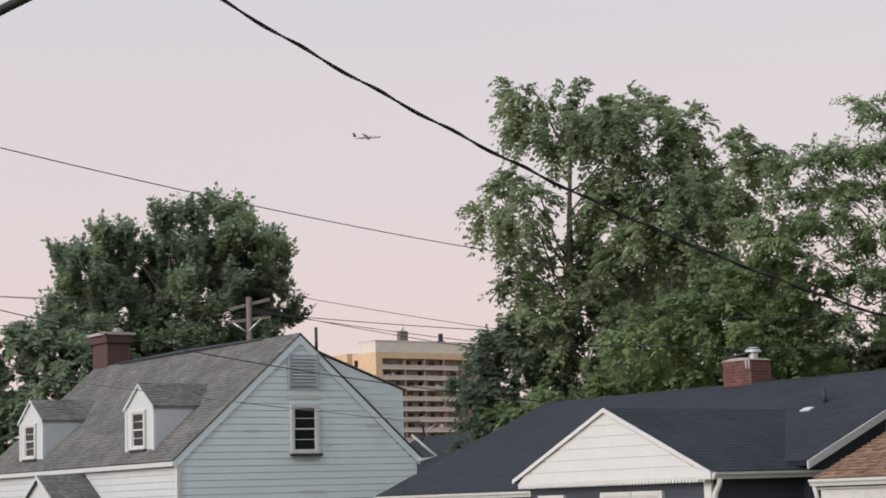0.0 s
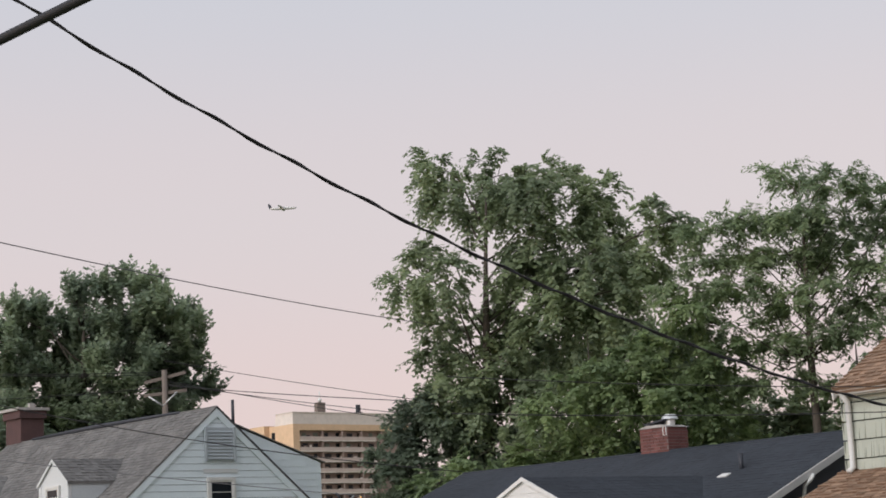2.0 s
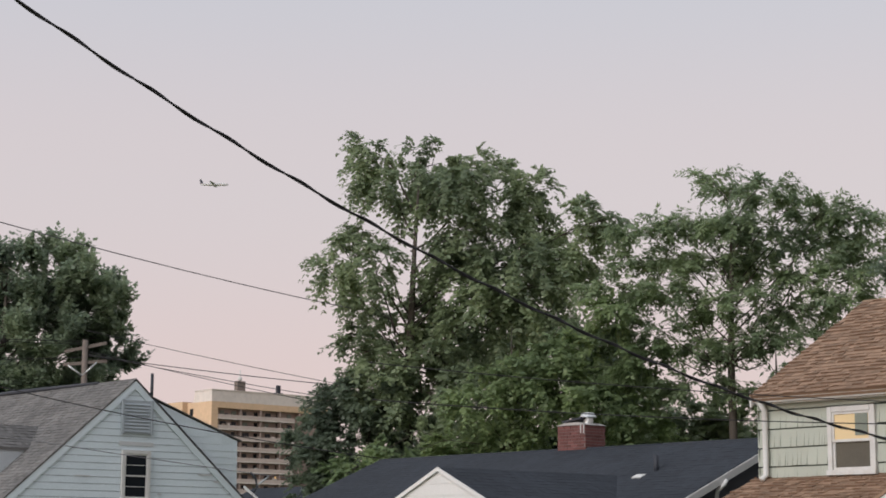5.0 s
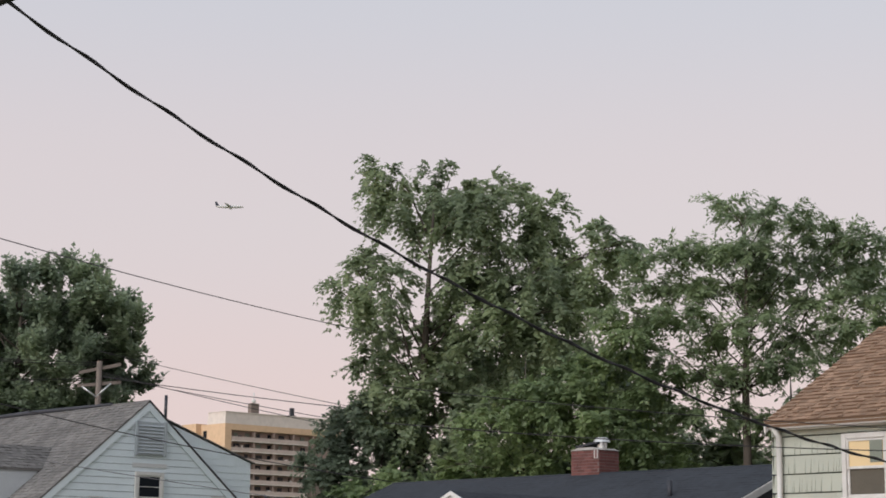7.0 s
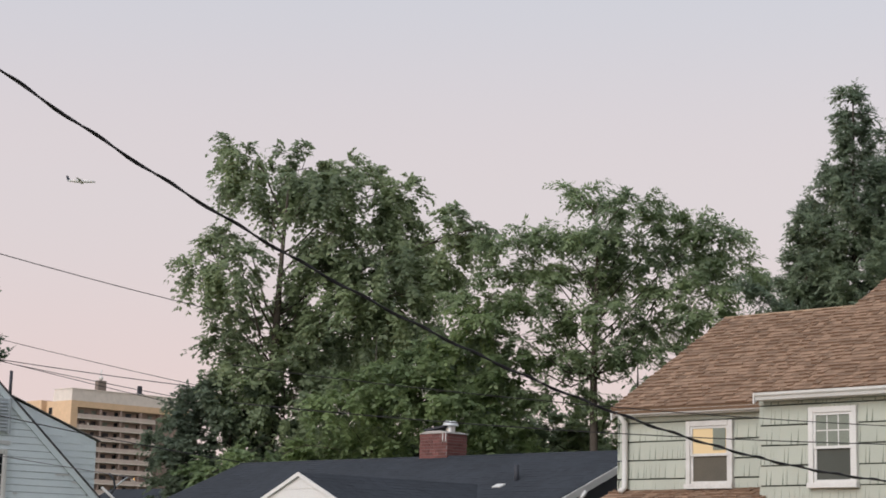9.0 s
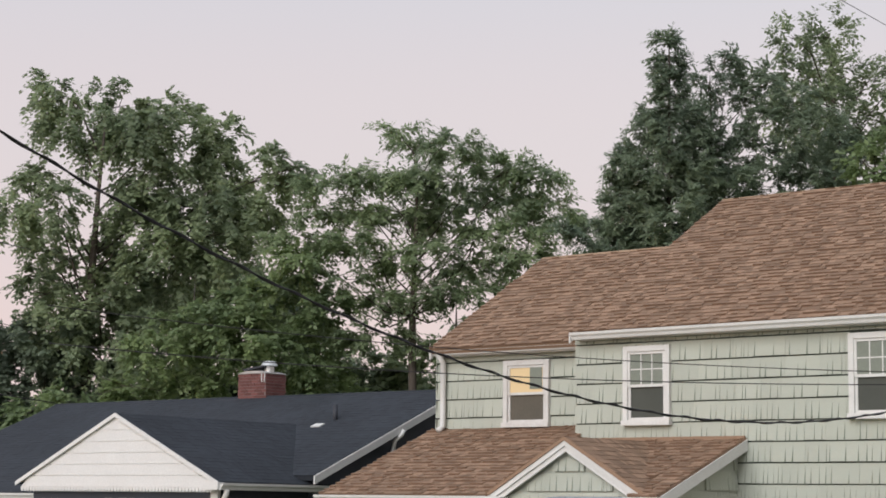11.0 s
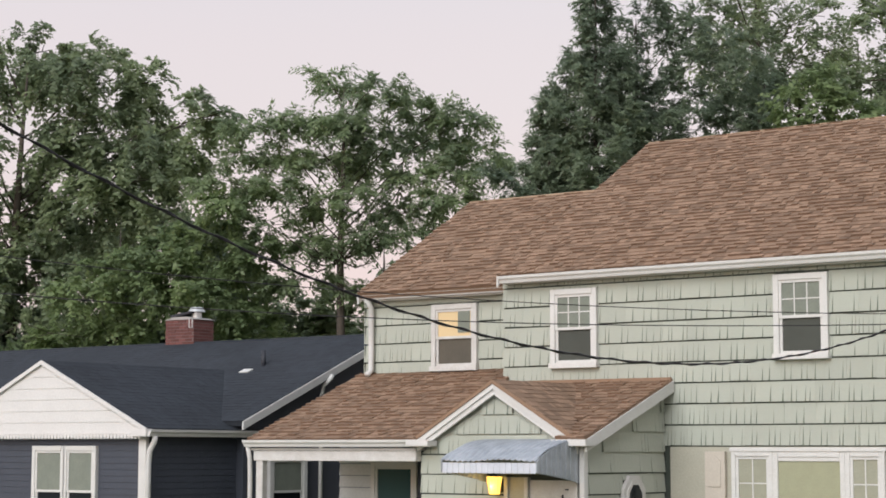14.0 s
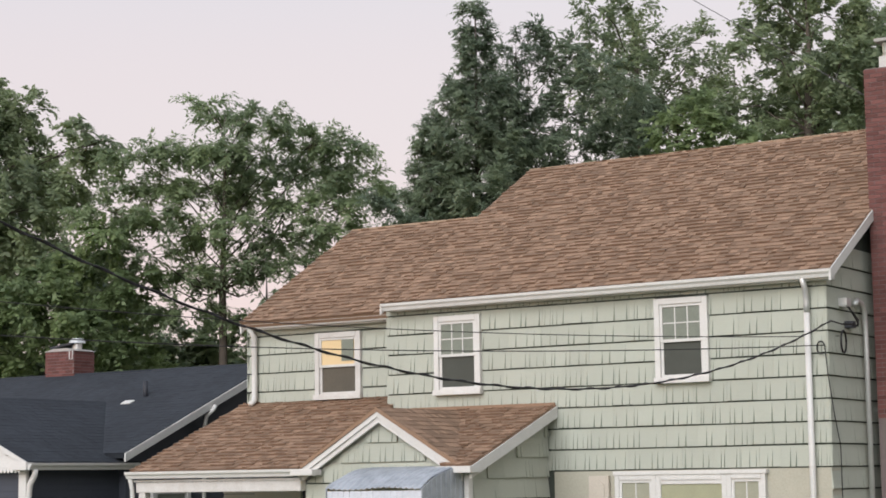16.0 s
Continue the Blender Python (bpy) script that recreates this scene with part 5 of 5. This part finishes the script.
def spruce(label, base, top, foot, reach, seed, lean=(0.0, 0.0)):
    """A conifer: whorls of up-swept boughs that lengthen away from a ragged spire, each bough a comb of hanging needle sprays."""
    rng = np.random.default_rng(seed)
    t = thing("spruce_tree", label, "conifer", at=(base[0], base[1], 0))
    tube("trunk", [(0, 0, -0.1), (0, 0, top * 0.5), (lean[0], lean[1], top - 0.1)], [0.2, 0.12, 0.015], BARK, t)
    feet, ways = [], []
    h = foot
    while h < top - 0.15:
        left = top - h
        turn0 = rng.uniform(0, 2 * math.pi)
        boughs = 5 if left > 2.2 else 3
        for b in range(boughs):
            a = turn0 + b * 2 * math.pi / boughs + rng.normal(0, 0.2)
            L = (0.22 + reach * left * min(1.0, 0.22 + 0.16 * left)) * rng.uniform(0.45, 1.25)
            way = np.array([math.cos(a), math.sin(a), 0.0])
            root = np.array([lean[0] * h / top, lean[1] * h / top, h])
            n = int(4 + 11 * L)
            g = rng.uniform(0.15, 1, n)[:, None] ** 0.8
            across = np.cross(way, [0, 0, 1.0]) * rng.normal(0, 0.16, (n, 1)) * (1.1 - g) * L
            feet.append(root + way * L * g + across + np.array([0, 0, 1.0]) * L * (0.42 * g * g - 0.18 * g))
            ways.append(unit(way * 0.8 + across * 2 + np.array([0, 0, 1.0]) * (0.75 * g - 0.1)))
        h += rng.uniform(0.26, 0.44)
    tip = np.array([lean[0], lean[1], top - 0.35])
    feet.append(tip + np.array([0, 0, 1.0]) * rng.uniform(0, 0.3, (6, 1)))
    ways.append(unit(rng.normal(0, 0.25, (6, 3)) + np.array([0, 0, 1.0])))
    p, a, nv = sprays(rng, np.concatenate(feet), np.concatenate(ways), 3, 0.40, 0.42, 7, 0.30, splay=0.7)
    leaf_mesh("crown", p, a, nv, (0.15, 0.055), LEAF_FIR, t, rng)
    return t


def beside(base, turn, u):
    return base[0] + u * math.cos(radians(turn)), base[1] + u * math.sin(radians(turn))


spruce("slender dark spruce with a ragged spire", beside((-27.9, 43.5), 32.7, 0.55), 15.9, 6.0, 0.39, 11)
spruce("short dark spruce at the edge of the group", beside((-27.9, 43.5), 32.7, -0.75), 12.6, 5.0, 0.34, 14)
spruce("dense dark spruce behind the brown roof", beside((-26.8, 47.5), 30.7, 2.4), 13.8, 6.0, 0.36, 15)
tree("cedar_tree", "broad dark cedar with a blunt feathery top", "conifer", (-27.2, 45.5), 31.5,
     [(0.3, 15.3, 0.44), (0.8, 15.5, 0.41), (-0.1, 14.7, 0.51), (0.6, 14.6, 0.63), (1.3, 14.7, 0.57), (-0.2, 13.8, 0.63), (0.6, 13.6, 0.76), (1.6, 13.6, 0.73), (0.0, 12.7, 0.79), (0.9, 12.5, 0.79),
      (1.9, 12.7, 0.79), (-0.3, 11.7, 0.71), (0.6, 11.6, 0.79), (1.6, 11.7, 0.85), (2.6, 12.3, 0.7), (2.5, 11.2, 0.8), (1.9, 14.8, 0.6), (2.4, 14.1, 0.7), (2.9, 13.3, 0.8), (3.3, 12.3, 0.8), (0.2, 10.6, 0.9), (1.3, 10.5, 0.9)], LEAF_FIR, size=(0.16, 0.06), seed=16, trunk=0.1, deep=0.6,
     tufts=36, per=6, rise=0.35, out=0.9, spread=0.42, length=0.40, pairs=6, sag=0.25, squash=(1.1, 1.1, 0.8))
tree("ash_tree", "low fresh green ash beside the brown roof", "tree", (-31.5, 46.5), 34.5,
     [(0.0, 9.6, 0.8), (0.9, 10.0, 0.7), (-0.9, 9.8, 0.8), (0.4, 8.6, 1.0), (1.5, 9.0, 0.8)], LEAF_BRIGHT, seed=17, trunk=0.08, deep=0.5, **ASH)
tree("oak_tree", "thin-leaved oak with sky showing through its twigs", "tree", (-27.4, 53.4), 27.2,
     [(-1.1, 16.9, 0.89), (0.2, 17.1, 0.97), (-0.2, 15.6, 1.15), (1.3, 16.2, 0.96), (1.3, 14.8, 1.02), (2.4, 15.7, 0.67), (-1.5, 15.3, 0.83), (-2.0, 16.8, 0.56),
      (0.5, 13.9, 0.92), (0.0, 17.6, 0.9), (-1.2, 17.6, 0.7), (-0.7, 13.7, 0.9), (3.2, 16.2, 0.7), (-0.6, 16.1, 0.9), (-1.0, 14.6, 0.9), (0.3, 14.6, 0.9), (2.6, 14.8, 0.9), (3.5, 15.0, 0.9), (2.2, 17.0, 0.8)], LEAF_ELM, size=(0.15, 0.10), seed=13, trunk=0.18, tufts=24, per=5, length=0.55, pairs=5, sag=0.2, core=0.2)
tree("maple_tree", "small bright green maple behind the roof ridge", "tree", (-21.1, 43.3), 26.0,
     [(0.4, 12.4, 0.38), (0.1, 12.0, 0.49), (0.8, 12.0, 0.50), (-0.2, 11.5, 0.49), (0.5, 11.4, 0.58), (1.2, 11.4, 0.52), (1.8, 11.2, 0.38), (0.4, 10.6, 0.8)], LEAF_BRIGHT,
     size=(0.16, 0.11), seed=14, trunk=0.08, deep=0.4, swell=0.9, tufts=44, per=6, length=0.36, pairs=4, sag=0.3, rise=0.2)
tree("oak_tree", "large dense oak beside the brick chimney", "tree", (-21.2, 52.7), 22.0,
     [(-1.2, 16.4, 0.88), (-1.7, 15.4, 0.67), (-0.1, 15.3, 1.32), (1.0, 14.4, 1.49), (2.0, 15.7, 1.41), (-0.5, 13.8, 1.13), (1.2, 13.1, 1.05), (-1.9, 13.6, 0.87),
      (2.3, 14.2, 1.14), (0.8, 16.5, 1.32), (-2.8, 13.9, 0.79), (3.6, 15.0, 1.4), (-1.0, 12.3, 1.1), (-0.2, 17.9, 1.0), (-1.4, 17.6, 0.7)], LEAF_ELM, size=(0.17, 0.11), seed=15, trunk=0.2, tufts=24, per=7, length=0.6, sag=0.3, core=0.2)
tree("hackberry_tree", "dense dark hackberry filling in behind the elm", "tree", (-50.0, 46.5), 47,
     [(-5.5, 4.8, 1.5), (-3.5, 5.5, 1.6), (-1.5, 6.5, 1.9), (0.8, 7.0, 2.0), (3.0, 7.2, 2.0), (5.2, 7.0, 1.8), (7.2, 6.5, 1.8), (-0.5, 9.5, 1.6), (2.2, 9.6, 1.9), (4.4, 9.2, 1.1), (1.2, 11.8, 1.4), (9.2, 6.0, 1.6)],
     LEAF_MAPLE, seed=21, trunk=0.16, **FILL)
tree("hackberry_tree", "dense dark hackberry filling in behind the locust", "tree", (-40.0, 50.0), 38,
     [(-5.0, 6.0, 1.7), (-3.0, 6.8, 1.8), (-1.0, 6.6, 1.8), (1.2, 6.6, 1.7), (3.2, 6.6, 1.7), (1.2, 8.4, 1.2), (5.0, 7.6, 1.6), (6.8, 8.2, 1.4), (5.6, 10.2, 1.1)],
     LEAF_ELM, seed=22, trunk=0.16, **FILL)
tree("hackberry_tree", "dark trees closing the view behind the brown roof", "tree", (-26.0, 58.0), 25,
     [(-5.5, 11.0, 1.7), (-3.0, 11.6, 1.6), (-0.5, 12.2, 1.6), (2.0, 12.8, 1.7), (4.4, 13.4, 1.8), (6.4, 14.0, 1.8), (5.0, 16.8, 1.6), (7.2, 17.0, 1.7), (3.0, 15.0, 1.4)],
     LEAF_MAPLE, seed=23, trunk=0.16, **FILL)


# ---- utility pole, cables ----
pole = thing("utility_pole", "weathered wooden utility pole with two crossarms", "utility pole", at=(-56.87, 33.4, 0))
tube("shaft", [(0, 0, 0), (0, 0, 5), (0, 0, 10.0)], [0.14, 0.12, 0.10], POLE_WOOD, pole)
ARM = Vector((0.61, 0.79, 0.12)).normalized()
for z, half, tip in ((9.74, 0.74, 0.22), (9.20, 0.76, 0.10)):
    arm = Vector((0.61, 0.79, tip)).normalized()
    slab("crossarm", Vector((0, 0, z)) - arm * half + Vector((0, 0, 0.06)), arm, (-0.79, 0.61, 0), half * 2, 0.12, 0.11, POLE_WOOD, pole)
for s in (-1, 1):
    tube("brace", [Vector((0.02, -0.1, 8.75)), Vector((0.02, -0.1, 9.16)) + ARM * 0.5 * s], 0.03, STEEL, pole)


def cable(name, label, p0, p1, sag, radius, material, wave=0.0, n=48):
    """A hanging cable from p0 to p1; wave: the lay of a twisted bundle."""
    p0, p1 = Vector(p0), Vector(p1)
    c = thing(name, label, "cable", group="overhead wires" if name == "overhead_wire" else "", at=p0)
    pts = []
    for i in range(n + 1):
        s = i / n
        p = (p1 - p0) * s
        p.z -= 4 * sag * s * (1 - s)
        pts.append(p)
    tube("strand", pts, radius, material, c, sides=6)
    if wave:
        L = (p1 - p0).length
        m = int(L / 0.07)
        w = []
        for i in range(m + 1):
            s = i / m
            p = (p1 - p0) * s
            p.z -= 4 * sag * s * (1 - s)
            a = s * L * 2 * math.pi / 0.62
            w.append(p + Vector((math.cos(a), math.cos(a) * 0.3, math.sin(a))) * wave)
        tube("strand", w, radius * 0.8, material, c, sides=6)
    return c


cable("service_cable", "black twisted service cable sagging to the green house", (-10.87, 2.33, 7.94), (-9.81, 24.9, 4.73), 2.53, 0.009, CABLE, wave=0.013, n=90)
tube("tail", [Vector((1.06, 22.57, -3.21)), Vector((1.10, 22.9, -3.24)), Vector((1.07, 23.45, -3.21))], 0.012, CABLE, bpy.data.objects["service_cable"], sides=6)
cable("overhead_cable", "thick black cable bundle high over the street", (-11.33, 2.05, 4.19), (-2.07, 4.966, 5.728), 0.0, 0.022, CABLE)
cable("telephone_cable", "thin grey telephone wire across the green house", (-20.98, 17.05, 4.84), (-9.95, 25.02, 4.4), 0.202, 0.008, CABLE)
cable("telephone_cable", "thin grey telephone wire across the green house", (-19.82, 16.06, 5.22), (-9.9, 25.45, 4.55), 0.215, 0.007, CABLE)
cable("overhead_wire", "thin grey wire running high to the elm", (-37.2, 15.8, 10.41), (-46.6, 37.0, 10.44), 0.14, 0.014, CABLE_GREY)
cable("overhead_wire", "dark wire crossing in front of the blue house", (-42.4, 17.9, 7.55), (-35.6, 29.2, 4.98), 0.24, 0.013, CABLE)
cable("overhead_wire", "dark wire crossing in front of the blue house", (-42.0, 18.8, 5.9), (-35.7, 26.5, 4.42), 0.05, 0.010, CABLE_GREY)
P = (-56.87, 33.4)
for z0, e, z1, rad in ((10.34, (-50.07, 39.6), 8.36, 0.012), (9.47, (-50.07, 39.6), 8.34, 0.016), (9.53, (-50.13, 39.63), 7.86, 0.013), (9.63, (-50.17, 39.65), 7.59, 0.013)):
    cable("overhead_wire", "dark wire strung from the utility pole", (P[0], P[1], z0), (e[0], e[1], z1), 0.05, rad, CABLE)
for z0, e, z1 in ((9.85, (-62.0, 26.3), 10.3), (9.3, (-62.2, 26.4), 9.28), (9.75, (-62.0, 26.3), 10.28)):
    cable("overhead_wire", "dark wire strung from the utility pole", (P[0], P[1], z0 + 0.1), (e[0], e[1], z1), 0.08, 0.011, CABLE)
cable("overhead_wire", "thin wire running down to the tall brick chimney", (-13.27, 24.68, 10.71), (-9.79, 27.31, 8.19), 0.02, 0.006, CABLE_GREY)

# ---- airliner in the distance ----
jet = thing("airliner", "small white airliner low in the pink sky", "airplane", at=(-1627, 1105, 392))
jet.scale = (0.82, 0.82, 0.82)
AXIS = Vector((0.57, 0.82, 0.02)).normalized()
SIDE = Vector((0.82, -0.57, 0.0))
fus = [AXIS * d for d in (-18, -15, -8, 8, 14, 17, 18)]
tube("fuselage", fus, [0.4, 1.3, 2.0, 2.0, 1.7, 0.9, 0.2], WHITE, jet, sides=10)
for s in (-1, 1):
    a, b = AXIS * 3 + SIDE * s, AXIS * -5 + SIDE * s * 17 + Vector((0, 0, 1.2))
    quick("wing", [a, a - AXIS * 6, b - AXIS * 2, b, a + Vector((0, 0, 0.5)), a - AXIS * 6 + Vector((0, 0, 0.5)), b - AXIS * 2 + Vector((0, 0, 0.2)), b + Vector((0, 0, 0.2))],
          [(0, 1, 2, 3), (7, 6, 5, 4), (0, 4, 5, 1), (1, 5, 6, 2), (2, 6, 7, 3), (3, 7, 4, 0)], STEEL, jet)
    tube("engine", [AXIS * 3 + SIDE * s * 6 - Vector((0, 0, 1.3)), AXIS * -1 + SIDE * s * 6 - Vector((0, 0, 1.2))], 1.0, STEEL, jet)
quick("tail_fin", [AXIS * -13, AXIS * -18, AXIS * -19.5 + Vector((0, 0, 6.5)), AXIS * -17 + Vector((0, 0, 6.5)), AXIS * -13 + SIDE * 0.4, AXIS * -18 + SIDE * 0.4, AXIS * -19.5 + SIDE * 0.2 + Vector((0, 0, 6.5)), AXIS * -17 + SIDE * 0.2 + Vector((0, 0, 6.5))],
      [(0, 1, 2, 3), (7, 6, 5, 4), (0, 4, 5, 1), (1, 5, 6, 2), (2, 6, 7, 3), (3, 7, 4, 0)], NAVY, jet)
